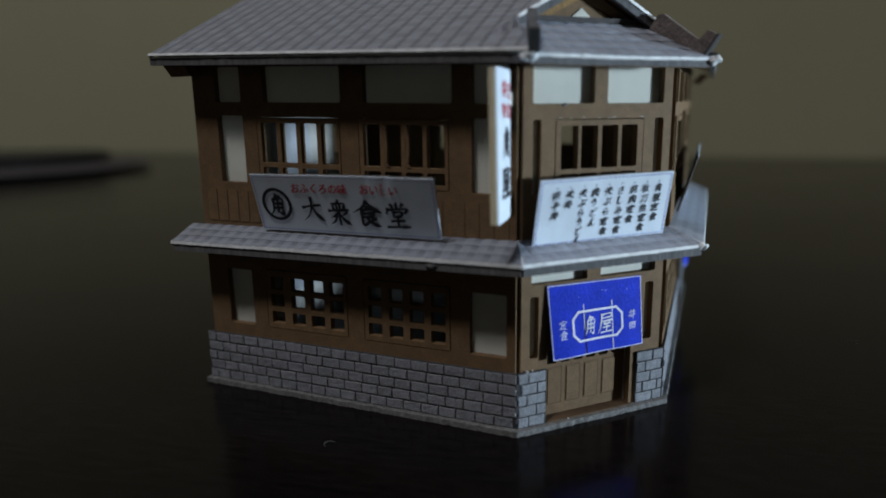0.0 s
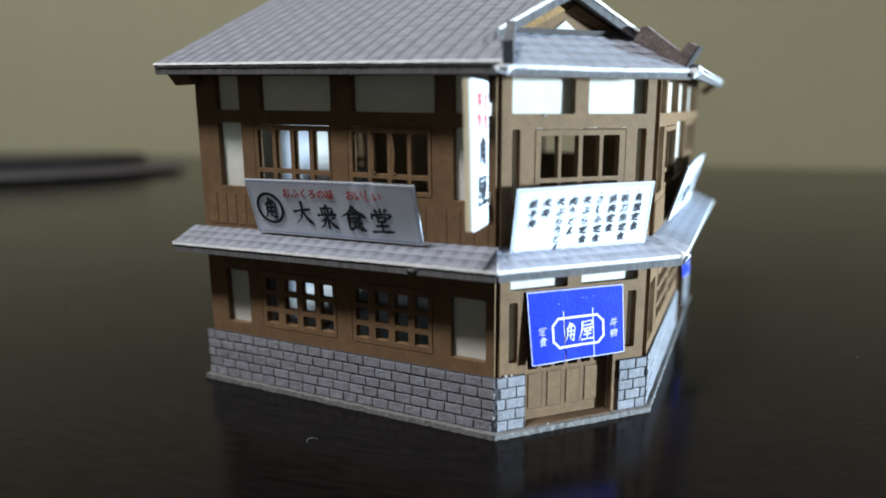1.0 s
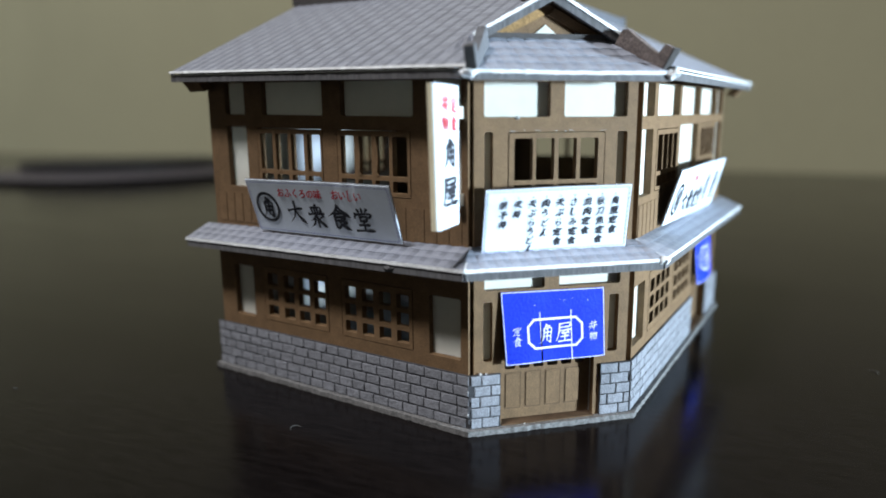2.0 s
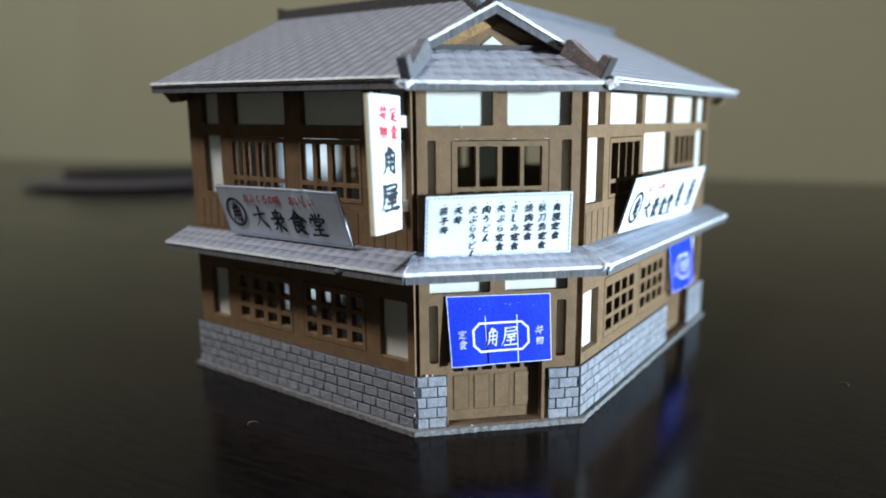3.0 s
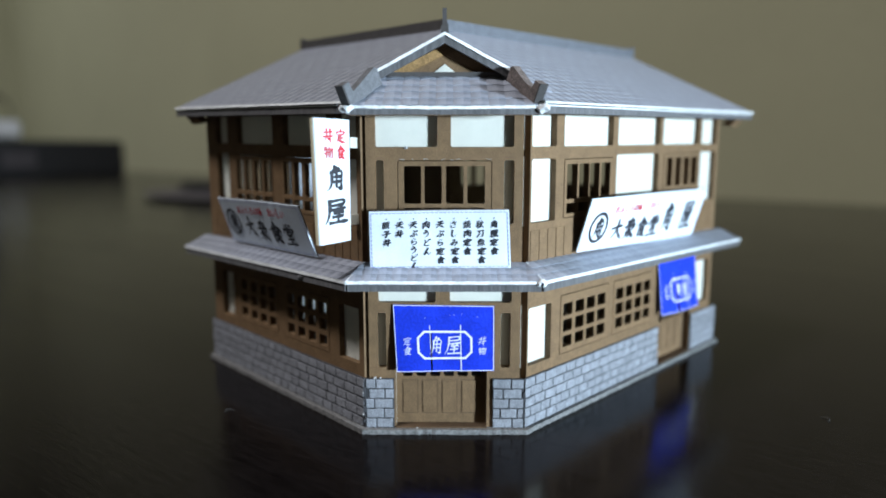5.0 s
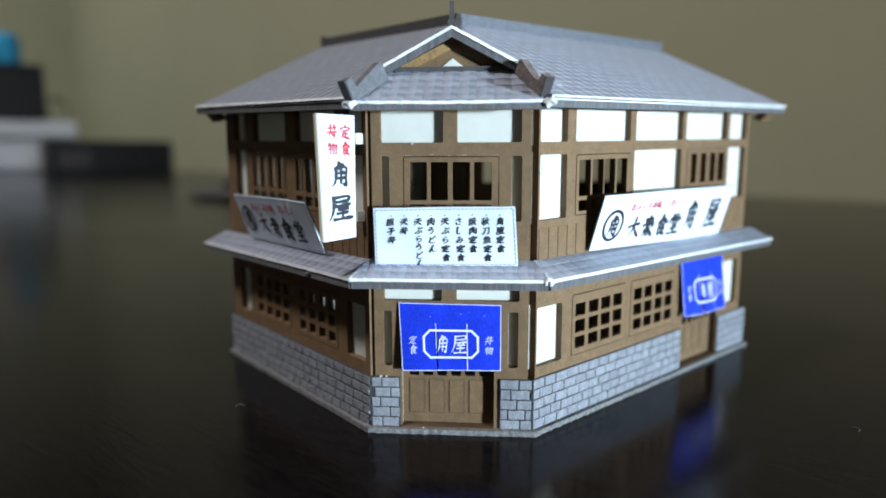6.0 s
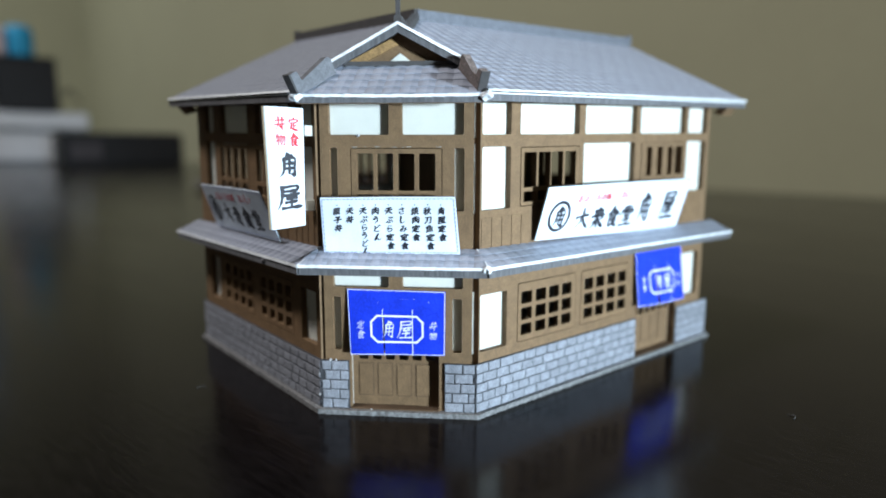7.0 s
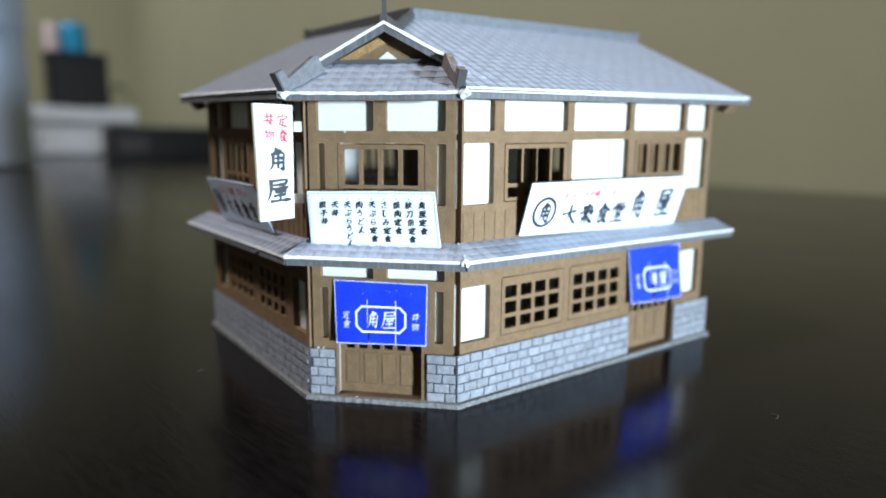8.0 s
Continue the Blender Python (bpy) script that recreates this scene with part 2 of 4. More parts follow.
def make_base():
    corners = [(-6.70, 7.37), (-1.885, 7.362), (-0.268, 8.985), (-0.27, 15.4), (-5.3, 15.4), (-5.3, 12.4), (-6.68, 12.4)]
    rnd = random.Random(3)
    edge = []
    for (xa, ya), (xb, yb) in zip(corners, corners[1:] + corners[:1]):
        n = max(2, int(math.hypot(xb - xa, yb - ya) / 0.06))
        edge += [(xa + (xb - xa) * i / n + (rnd.uniform(-0.009, 0.009) if i else 0), ya + (yb - ya) * i / n + (rnd.uniform(-0.009, 0.009) if i else 0)) for i in range(n)]
    bm = bmesh.new()
    slab(bm, [(x, y, 0.07 + rnd.uniform(-0.004, 0.004)) for x, y in edge], (0, 0, -0.07))
    part("base_slab", bm, SLAB, house, "grey card base slab with ragged cut edges")
    bm = bmesh.new()
    slab(bm, [(-6.4, 7.75, 2.32), (-2.05, 7.75, 2.32), (-0.65, 9.15, 2.32), (-0.65, 15.0, 2.32), (-5.1, 15.0, 2.32), (-5.1, 12.2, 2.32), (-6.4, 12.2, 2.32)], (0, 0, -0.1))
    part("upper_floor", bm, KRAFT, house, "brown card floor between the storeys")


make_base()


def make_wall(P, u0, u1, panels, sashes, planks, openings, label, z0=0.07, card=KRAFT, pane=PAPER):
    """One card wall: cut openings, white paper behind some of them, latticed sashes set into others, grooved boards."""
    bm = bmesh.new()
    holes = [q for q in panels] + [s["frame"] for s in sashes] + openings
    plate(bm, P, u0, u1, z0, 4.56, INN, OUT, holes)
    wall = part("wall", bm, card, house, label)
    low = [q for q in holes if q[2] < 2.2 and q[1] > u0 + 0.01]
    if card is KRAFT:
        bm = bmesh.new()
        plate(bm, P, u0 + 0.03, u1 - 0.03, 0.07, 2.2, BACK - 0.03, BACK - 0.016, low, 0)
        part("lining", bm, LINING, wall, "pale grey card lining inside the wall")
    for a, b, c, d in panels:
        bm = bmesh.new()
        box(bm, P, a - 0.05, b + 0.05, c - 0.04, d + 0.04, BACK - 0.012, BACK)
        part("paper_panel", bm, pane, wall, "white paper pane glued behind the card")
    for s in sashes:
        a, b, c, d = s["frame"]
        bm = bmesh.new()
        g = 0.012
        plate(bm, P, a + g, b - g, c + g, d - g, INN, OUT + 0.004, s["lights"], 0.02)
        part("window_sash", bm, KRAFT, wall, "brown card window lattice")
    for a, b, c, d in planks:
        bm = bmesh.new()
        box(bm, P, a, b, c, d, OUT, OUT + 0.010)
        part("plank", bm, KRAFT, wall)
    return wall


def lights(starts, width, rows):
    return [(s, s + width, z0, z1) for s in starts for z0, z1 in rows]


def boards(u0, u1, n, z0=2.42, z1=2.84):
    w = (u1 - u0) / n
    return [(u0 + i * w + 0.012, u0 + (i + 1) * w - 0.012, z0, z1) for i in range(n)]


HIGH = [(3.01, 3.16), (3.215, 3.715)]
LOW = [(1.03, 1.20), (1.26, 1.445), (1.505, 1.69)]
T0, T1, W0, W1 = 3.965, 4.40, 2.94, 3.80
P0, P1 = 0.955, 1.75
make_wall(
    SIDE, -4.65, -0.045,
    [(-4.28, -3.85, T0, T1), (-3.49, -2.32, T0, T1), (-2.0, -0.83, T0, T1), (-0.59, -0.14, T0, T1), (-4.27, -3.84, W0, W1), (-0.59, -0.14, W0, W1), (-4.32, -3.89, P0, P1), (-0.63, -0.157, P0, P1)],
    [dict(frame=(-3.62, -2.34, 2.95, 3.79), lights=lights((-3.55, -3.24, -2.93, -2.62), 0.245, HIGH)),
     dict(frame=(-2.08, -0.87, 2.95, 3.79), lights=lights((-2.01, -1.725, -1.44, -1.155), 0.232, HIGH)),
     dict(frame=(-3.66, -2.35, 0.95, 1.79), lights=lights((-3.58, -3.24, -2.93, -2.625), 0.215, LOW)),
     dict(frame=(-2.11, -0.88, 0.95, 1.79), lights=lights((-2.04, -1.735, -1.44, -1.145), 0.2, LOW))],
    boards(-4.55, -3.65, 5) + boards(-2.2, -0.95, 5) + boards(-0.85, -0.12, 4), [],
    "brown kraft card wall with latticed windows, in shade")
DOOR_1 = (0.45, 1.72, 0.07, 1.80)
make_wall(
    FRONT, 0.085, 2.178,
    [(0.21, 1.035, T0, T1), (1.215, 2.05, T0, T1), (0.215, 0.32, W0, 3.79), (1.925, 2.06, W0, 3.79), (0.22, 1.01, 1.86, 2.06), (1.205, 2.05, 1.86, 2.06), (0.205, 0.325, 0.94, 1.715), (1.905, 2.04, 0.94, 1.715)],
    [dict(frame=(0.505, 1.765, 2.95, 3.79), lights=lights((0.585, 0.86, 1.15, 1.435), 0.235, HIGH))],
    [], [DOOR_1], "brown kraft card wall across the cut corner, over the entrance")
DOOR_2 = (3.92, 5.22, 0.07, 1.80)
make_wall(
    LONG, 0.085, 6.12,
    [(0.12, 0.67, T0, T1), (0.855, 2.16, T0, T1), (2.31, 3.68, T0, T1), (3.8, 5.22, T0, T1), (5.34, 6.0, T0, T1), (0.12, 0.67, W0, W1), (2.29, 3.66, W0, 3.82), (5.32, 5.98, W0, 3.82), (0.11, 0.64, 0.935, 1.76), (5.37, 5.97, P0, 1.78)],
    [dict(frame=(0.865, 2.19, 2.95, 3.79), lights=lights((0.935, 1.24, 1.525, 1.83), 0.265, HIGH)),
     dict(frame=(3.85, 5.22, 2.95, 3.82), lights=lights((3.94, 4.27, 4.6, 4.93), 0.235, [(3.26, 3.74)])),
     dict(frame=(0.86, 2.2, 0.93, 1.83), lights=lights((0.935, 1.25, 1.55, 1.855), 0.235, LOW)),
     dict(frame=(2.33, 3.64, 0.93, 1.83), lights=lights((2.42, 2.72, 3.03, 3.335), 0.23, LOW))],
    boards(0.1, 1.08, 5) + boards(5.3, 6.0, 4), [DOOR_2],
    "brown kraft card wall with white paper panes, brightly lit")

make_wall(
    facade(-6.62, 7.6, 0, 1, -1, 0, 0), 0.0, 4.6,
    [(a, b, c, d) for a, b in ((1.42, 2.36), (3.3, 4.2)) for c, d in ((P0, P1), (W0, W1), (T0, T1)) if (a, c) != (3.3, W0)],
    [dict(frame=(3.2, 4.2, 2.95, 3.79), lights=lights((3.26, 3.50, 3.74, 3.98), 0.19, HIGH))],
    [], [], "pale grey card end wall with white paper panes dimmed in colour and one open lattice", card=LINING, pane=DIMMED_PAPER)


def make_back_walls():
    """Plain rear walls; the upper storey has open windows, through which the room shows."""
    for P, reach, holes in (
            (facade(-6.55, 12.2, 1, 0, 0, -1, 0), 1.45, []),
            (facade(-5.1, 12.2, 0, 1, 1, 0, 0), 3.0, [(0.4, 0.8, 3.2, 3.76), (0.86, 1.25, 3.2, 3.76)]),
            (facade(-5.1, 15.12, 1, 0, 0, -1, 0), 4.6, [(0.6, 1.4, 3.2, 3.76), (1.46, 2.3, 3.2, 3.76)])):
        for z0, z1, m, cuts, text in ((0.07, 2.3, LINING, [], "plain pale grey card wall at the rear"), (2.3, 4.6, KRAFT, holes, "brown kraft card wall with open windows at the rear")):
            bm = bmesh.new()
            plate(bm, P, 0, reach, z0, z1, 0, 0.1, cuts, 0)
            part("wall", bm, m, house, text)
    bm = bmesh.new()
    box(bm, xyz, -4.995, -4.975, 2.9, 3.85, 13.68, 14.7)
    part("paper_panel", bm, PAPER, house, "white paper pane inside the rear wall")
    # the strips that close the seams at the two blunt corners
    for x, y in ((-2.02, 7.65), (-0.55, 9.12)):
        bm = bmesh.new()
        bmesh.ops.create_cone(bm, cap_ends=True, segments=8, radius1=0.09, radius2=0.09, depth=4.4, matrix=Matrix.Translation((x, y, 2.3)))
        part("corner_post", bm, DARK_KRAFT, house, "dark brown card post in the corner seam")


make_back_walls()


def make_bent_bars():
    """Two bars of the shaded upper window that have come loose and bow outwards."""
    for u, bow in ((-1.742, 0.02), (-1.457, 0.03)):
        b = bmesh.new()
        n = 10
        for i in range(n):
            k = [(i + s) / n for s in (0, 1)]
            pts = [(u + bow * math.sin(math.pi * q) + 0.045 * max(0.0, 1 - 8 * q) ** 2, 3.215 + 0.49 * q) for q in k]
            (ua, za), (ub, zb) = pts
            slab(b, [SIDE(ua, za, -0.055), SIDE(ua + 0.045, za, -0.055), SIDE(ub + 0.045, zb, -0.055), SIDE(ub, zb, -0.055)], SIDE(0, 0, -0.075) - SIDE(0, 0, -0.055))
        bmesh.ops.remove_doubles(b, verts=b.verts[:], dist=0.001)
        part("bent_bar", b, KRAFT, house, "loose bowed bar of the window lattice")


make_bent_bars()


def make_backing():
    """Card behind the far upper window of the lit side."""
    b = bmesh.new()
    box(b, LONG, 3.75, 5.3, 2.9, 3.86, -0.30, -0.275)
    part("backing_card", b, KRAFT, house, "brown card close behind the window lattice")


make_backing()


def make_door(P, q, label):
    a, b, c, d = q
    h = -0.20
    bm = bmesh.new()
    n = 6
    w = (b - a - 0.1) / n
    holes = [(a + 0.06 + i * w + 0.025, a + 0.06 + (i + 1) * w - 0.025, 0.765, 0.95) for i in range(n)]
    plate(bm, P, a - 0.04, b + 0.04, c, 1.84, h - 0.05, h, holes, 0.02)
    door = part("door", bm, KRAFT, house, label)
    w = (b - a - 0.24) / 4
    for i in range(4):
        u, v, g = a + 0.08 + i * (w + 0.02), a + 0.08 + i * (w + 0.02) + w - 0.03, 0.012
        bm = bmesh.new()
        box(bm, P, u + 0.02, v - 0.02, 0.24, 0.70, h, h + 0.010)
        part("panel", bm, KRAFT, door)
        bm = bmesh.new()
        for q in ((u, u + g, 0.22, 0.72), (v - g, v, 0.22, 0.72), (u + g, v - g, 0.71, 0.72), (u + g, v - g, 0.22, 0.232)):
            box(bm, P, *q, h, h + 0.002)
        part("groove", bm, DARK_KRAFT, door, "scorched groove round the panel")
    bm = bmesh.new()
    box(bm, P, a, b, 0.07, 0.085, h, -0.03)
    part("door_sill", bm, DARK_KRAFT, door, "dark scorched card sill")


make_door(FRONT, DOOR_1, "brown card sliding door with upright panels and a small lattice")
make_door(LONG, DOOR_2, "brown card sliding door with upright panels, brightly lit")

# ---- roofs ----
EAVE_Y, RIDGE_Y, MID = 7.05, 9.80, 7.10   # x + y = MID is the axis of the corner
END_SIDE, END_LONG = -6.84, -8.53


def mirrored(v):
    return Vector((MID - v.y, MID - v.x, v.z))


def roof_height(x, y, end):
    """The main slope, and the small gable that rises out of it over the corner."""
    f = max(0.0, min(1.0, (-1.7 - x) / (-1.7 - end)))
    low, high = 4.50 + 0.19 * f, 5.84 + 0.21 * f
    z = low + (high - low) * (y - EAVE_Y) / (RIDGE_Y - EAVE_Y)
    c = (x + y - MID) * S
    q = (y - x - 9.73) * S
    if q > -0.05:
        z = max(z, 5.45 + 0.05 * q - 0.53 * abs(c))
    return z


def tile_grid(bm, x0, x1, y0, y1, height, pitch=0.2, row=0.16625, wave=0.010, step=0.006):
    """A sheet of pantiles: round columns up the slope, a small step from row to row. Faces carry the print's three tones."""
    cols = int(math.ceil((x1 - x0) / pitch)) * 4
    shape = (0.0, 0.75, 1.0, 0.75)
    xs = [x0 + i * pitch / 4 for i in range(cols + 1)]
    ys, y = [], y0
    j = 0
    while y < y1 - 1e-6:
        top = min(y + row, y1)
        ys += [(y, 1.0, j), ((y + top) / 2, 0.5, j), (top - 0.004, 0.0, j)]
        y, j = top, j + 1
    ys.append((y1, 1.0 if y1 < RIDGE_Y - 0.1 else 0.0, j))
    grid = [[bm.verts.new((x, yy, height(x, yy) + wave * shape[i % 4] + step * s)) for i, x in enumerate(xs)] for yy, s, _ in ys]
    for r in range(len(ys) - 1):
        lip = ys[r][2] != ys[r + 1][2]
        for i in range(cols):
            f = bm.faces.new((grid[r][i], grid[r][i + 1], grid[r + 1][i + 1], grid[r + 1][i]))
            odd = (i // 4 + ys[r][2]) % 2
            f.material_index = 2 if i % 4 == 3 else (1 if lip or odd else 0)


def cut(bm, point, normal):
    bmesh.ops.bisect_plane(bm, geom=bm.verts[:] + bm.edges[:] + bm.faces[:], plane_co=point, plane_no=normal, clear_outer=True)


VERGE_LOW = (-2.015, 7.715)


def make_slope(end, flip, label):
    bm = bmesh.new()
    low = bmesh.new()
    h = lambda x, y: roof_height(x, y, end)
    x0 = end
    tile_grid(bm, x0, -1.3, EAVE_Y, VERGE_LOW[1], h)
    hip = Vector((VERGE_LOW[0] + 1.70, VERGE_LOW[1] - EAVE_Y, 0))
    cut(bm, (-1.70, EAVE_Y, 0), (hip.y, -hip.x, 0))
    tile_grid(low, x0, -0.9, VERGE_LOW[1], RIDGE_Y, h)
    cut(low, (-1.315, 8.415, 0), (S, -S, 0))
    cut(low, (-1.315, 8.415, 0), (S, S, 0))
    me = bpy.data.meshes.new("join")
    low.to_mesh(me)
    low.free()
    bm.from_mesh(me)
    bpy.data.meshes.remove(me)
    if flip:
        for v in bm.verts:
            v.co = mirrored(v.co)
    slope = part("roof_slope", bm, [ROOF, ROOF_MID, ROOF_LINE], house, label, "stuff")
    turn = mirrored if flip else (lambda v: v)

    def strip(name, pts, side, up, material, text=""):
        b = bmesh.new()
        for p, q in zip(pts, pts[1:]):
            p, q = Vector(p), Vector(q)
            corners = [p, q, q + Vector(side), p + Vector(side)]
            corners = [turn(c) for c in corners]
            slab(b, corners, up)
        part(name, b, material, slope, text)

    z0, z1 = h(-1.70, EAVE_Y), h(end, EAVE_Y)
    mid = (-1.70 + end) / 2
    line = [(-1.70, EAVE_Y, z0), (mid, EAVE_Y, h(mid, EAVE_Y)), (end, EAVE_Y, z1)]
    up = lambda pts, d, e=0.0: [(x, y + e, z + d) for x, y, z in pts]
    b = bmesh.new()
    along = lambda k: (-1.70 + (end + 1.70) * k, EAVE_Y - 0.022, h(-1.70 + (end + 1.70) * k, EAVE_Y) + 0.007)
    ragged(b, lambda k: turn(Vector(along(k))), 110, 11 + flip, 0.030, turn(Vector((0, 0.07, 0))) - turn(Vector()))
    part("card_edge", b, CUT, slope, "white cut edge of the roof card")
    strip("under_edge", up(line, -0.022, 0.0), (0, 0.05, 0), (0, 0, -0.018), CUT)
    strip("fascia", up(line, -0.044, 0.006), (0, 0.05, 0), (0, 0, -0.085), FASCIA, "grey printed fascia strip under the eave")
    verge = [(-1.315, 8.415, 5.46), (VERGE_LOW[0], VERGE_LOW[1], 4.935)]
    out = lambda pts, d, o: [(x + o * S, y - o * S, z + d) for x, y, z in pts]
    b = bmesh.new()
    p, q = (Vector(v) for v in out(verge, -0.008, 0.014))
    ragged(b, lambda k: turn(p.lerp(q, k)), 26, 21 + flip, 0.042, turn(Vector((-0.04, 0.04, 0))) - turn(Vector()))
    part("card_edge", b, CUT, slope, "white cut edge of the gable")
    strip("fascia", out(verge, -0.03, 0.0), (-0.04, 0.04, 0), (0, 0, -0.10), FASCIA, "grey printed strip under the gable edge")
    edge = [(end, EAVE_Y, z1), (end, RIDGE_Y, h(end, RIDGE_Y))]
    strip("card_edge", up(edge, 0.012), (0.04, 0, 0), (0, 0, -0.05), ROOF_MID)
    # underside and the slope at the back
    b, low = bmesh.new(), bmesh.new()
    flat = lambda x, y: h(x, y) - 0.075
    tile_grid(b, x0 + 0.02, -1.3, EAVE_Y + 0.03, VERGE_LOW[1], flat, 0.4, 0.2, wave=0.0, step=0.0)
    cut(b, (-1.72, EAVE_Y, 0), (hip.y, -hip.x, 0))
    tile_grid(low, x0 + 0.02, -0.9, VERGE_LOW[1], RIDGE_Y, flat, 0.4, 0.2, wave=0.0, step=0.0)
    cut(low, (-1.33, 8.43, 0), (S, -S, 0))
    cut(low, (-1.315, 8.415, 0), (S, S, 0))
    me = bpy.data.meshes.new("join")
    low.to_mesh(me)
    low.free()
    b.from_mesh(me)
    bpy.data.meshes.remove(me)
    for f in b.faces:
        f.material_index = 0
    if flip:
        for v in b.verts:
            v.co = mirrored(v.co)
    # underside in a darker brown than the walls
    part("underside", b, DARK_KRAFT, slope, "dark card underside of the roof")
    b = bmesh.new()
    far = MID - 12.6
    slab(b, [turn(Vector(p)) for p in ((MID - RIDGE_Y, RIDGE_Y, 5.84), (end, RIDGE_Y, h(end, RIDGE_Y)), (end, 12.6, 4.55), (far, 12.6, 4.5))], (0, 0, -0.06))
    part("back_slope", b, ROOF_MID, slope)
    # purlin end under the outer corner
    b = bmesh.new()
    pts = [(end + 0.10, 7.30, z1 - 0.06), (end + 0.10, 7.14, z1 - 0.09), (end + 0.10, 7.30, z1 - 0.27), (end + 0.10, 7.46, z1 - 0.22)]
    slab(b, [turn(Vector(p)) for p in pts], turn(Vector((end + 0.44, 0, 0))) - turn(Vector((end + 0.10, 0, 0))))
    part("purlin", b, KRAFT, slope, "brown end of a roof purlin")
    # ridge cap with a turned-up end
    b = bmesh.new()
    n = 6
    for i in range(n):
        xa = MID - RIDGE_Y + 0.02 + (end - 0.04 - (MID - RIDGE_Y)) * i / n
        xb = MID - RIDGE_Y + 0.02 + (end - 0.04 - (MID - RIDGE_Y)) * (i + 1) / n
        za, zb = h(xa, RIDGE_Y), h(xb, RIDGE_Y)
        slab(b, [turn(Vector(p)) for p in ((xa, RIDGE_Y - 0.06, za + 0.15), (xb, RIDGE_Y - 0.06, zb + 0.15), (xb, RIDGE_Y + 0.06, zb + 0.15), (xa, RIDGE_Y + 0.06, za + 0.15))], (0, 0, -0.19))
    tip = end - 0.04
    zt = h(tip, RIDGE_Y)
    slab(b, [turn(Vector(p)) for p in ((tip - 0.03, RIDGE_Y - 0.07, zt + 0.21), (tip + 0.09, RIDGE_Y - 0.07, zt + 0.17), (tip + 0.09, RIDGE_Y + 0.07, zt + 0.17), (tip - 0.03, RIDGE_Y + 0.07, zt + 0.21))], (0, 0, -0.22))
    part("ridge_cap", b, DARKCARD if not flip else RIDGE, slope, "grey card ridge strip with a turned-up end")
    # short ridge standing on the hip beside the gable
    b = bmesh.new()
    start, stop = (Vector((-1.70, 7.17, 4.48)), Vector((-1.91, 7.73, 4.83))) if flip else (Vector((-1.665, 7.065, 4.45)), Vector((-1.845, 7.65, 4.80)))
    d = stop - start
    side = Vector((d.y, -d.x, 0)).normalized() * 0.05
    prof = [(0.02, 0.03), (0.0, 0.26), (0.04, 0.275), (0.17, 0.27), (0.21, 0.14), (0.24, 0.13), (1.02, 0.20), (1.10, 0.16), (1.12, -0.06), (0.10, -0.06)]
    rise = (Vector((0, 0, 1)) - d.normalized() * d.normalized().z).normalized()
    face = [start + d * s + rise * z for s, z in prof]
    slab(b, [turn(p + side) for p in face], turn(face[0] - side) - turn(face[0] + side))
    part("hip_ridge", b, BROWNGREY if flip else HIP, slope, "grey card hip ridge with a stepped end")
    b = bmesh.new()
    n = -d.normalized()
    ends = [start + d * 0.012 + rise * 0.02, start + d * -0.005 + rise * 0.285]
    w = side * 1.15
    slab(b, [turn(ends[0] + w), turn(ends[1] + w), turn(ends[1] - w), turn(ends[0] - w)], turn(n * 0.03) - turn(Vector()))
    part("end_cap", b, DARKCARD, slope, "dark end of the hip ridge")


make_slope(END_SIDE, False, "grey printed tile roof slope, in shade")
make_slope(END_LONG, True, "grey printed tile roof slope, lit by the lamp")


def make_ridge_top():
    b = bmesh.new()
    P = lambda u, z, h: Vector((-1.315 + S * (u + h), 8.415 + S * (u - h), z))
    box(b, P, -0.028, 0.028, 5.42, 5.78, -0.09, -0.02)
    box(b, P, -0.05, 0.05, 5.42, 5.55, -0.12, 0.0)
    box(b, P, -0.045, 0.045, 5.40, 5.56, -0.75, -0.13)
    for i in range(6):
        a, c = -0.75 - i * 0.2, -0.95 - i * 0.2
        z = 5.45 + i * 0.07
        box(b, P, -0.05, 0.05, z - 0.02, z + 0.13, c, a)
    part("ridge_ornament", b, DARKCARD, house, "grey card ridge end piece over the gable")


make_ridge_top()


def make_gable():
    P = lambda u, z, h: Vector((-1.315 + S * (u + h), 8.415 + S * (u - h), z))
    b = bmesh.new()
    ring = [(-0.86, 4.93), (0.86, 4.93), (0.0, 5.36)]
    slab(b, [P(u, z, -0.24) for u, z in ring], P(0, 0, -0.30) - P(0, 0, -0.24))
    board = part("gable_board", b, KRAFT, house, "brown card gable triangle, torn at the edge")
    for s in (-1, 1):
        b = bmesh.new()
        slab(b, [P(s * 0.80, 4.94, -0.20), P(s * 0.12, 5.28, -0.20), P(s * 0.02, 5.2, -0.20), P(s * 0.55, 4.94, -0.20)], P(0, 0, -0.24) - P(0, 0, -0.20))
        part("barge_board", b, TORN if s < 0 else KRAFT, board, "torn tan card" if s < 0 else "")
    b = bmesh.new()
    slab(b, [P(-0.17, 4.96, -0.222), P(0.17, 4.96, -0.222), P(0.0, 5.09, -0.222)], P(0, 0, -0.235) - P(0, 0, -0.222))
    part("paper_panel", b, PAPER, board, "small white paper triangle in the gable")


make_gable()


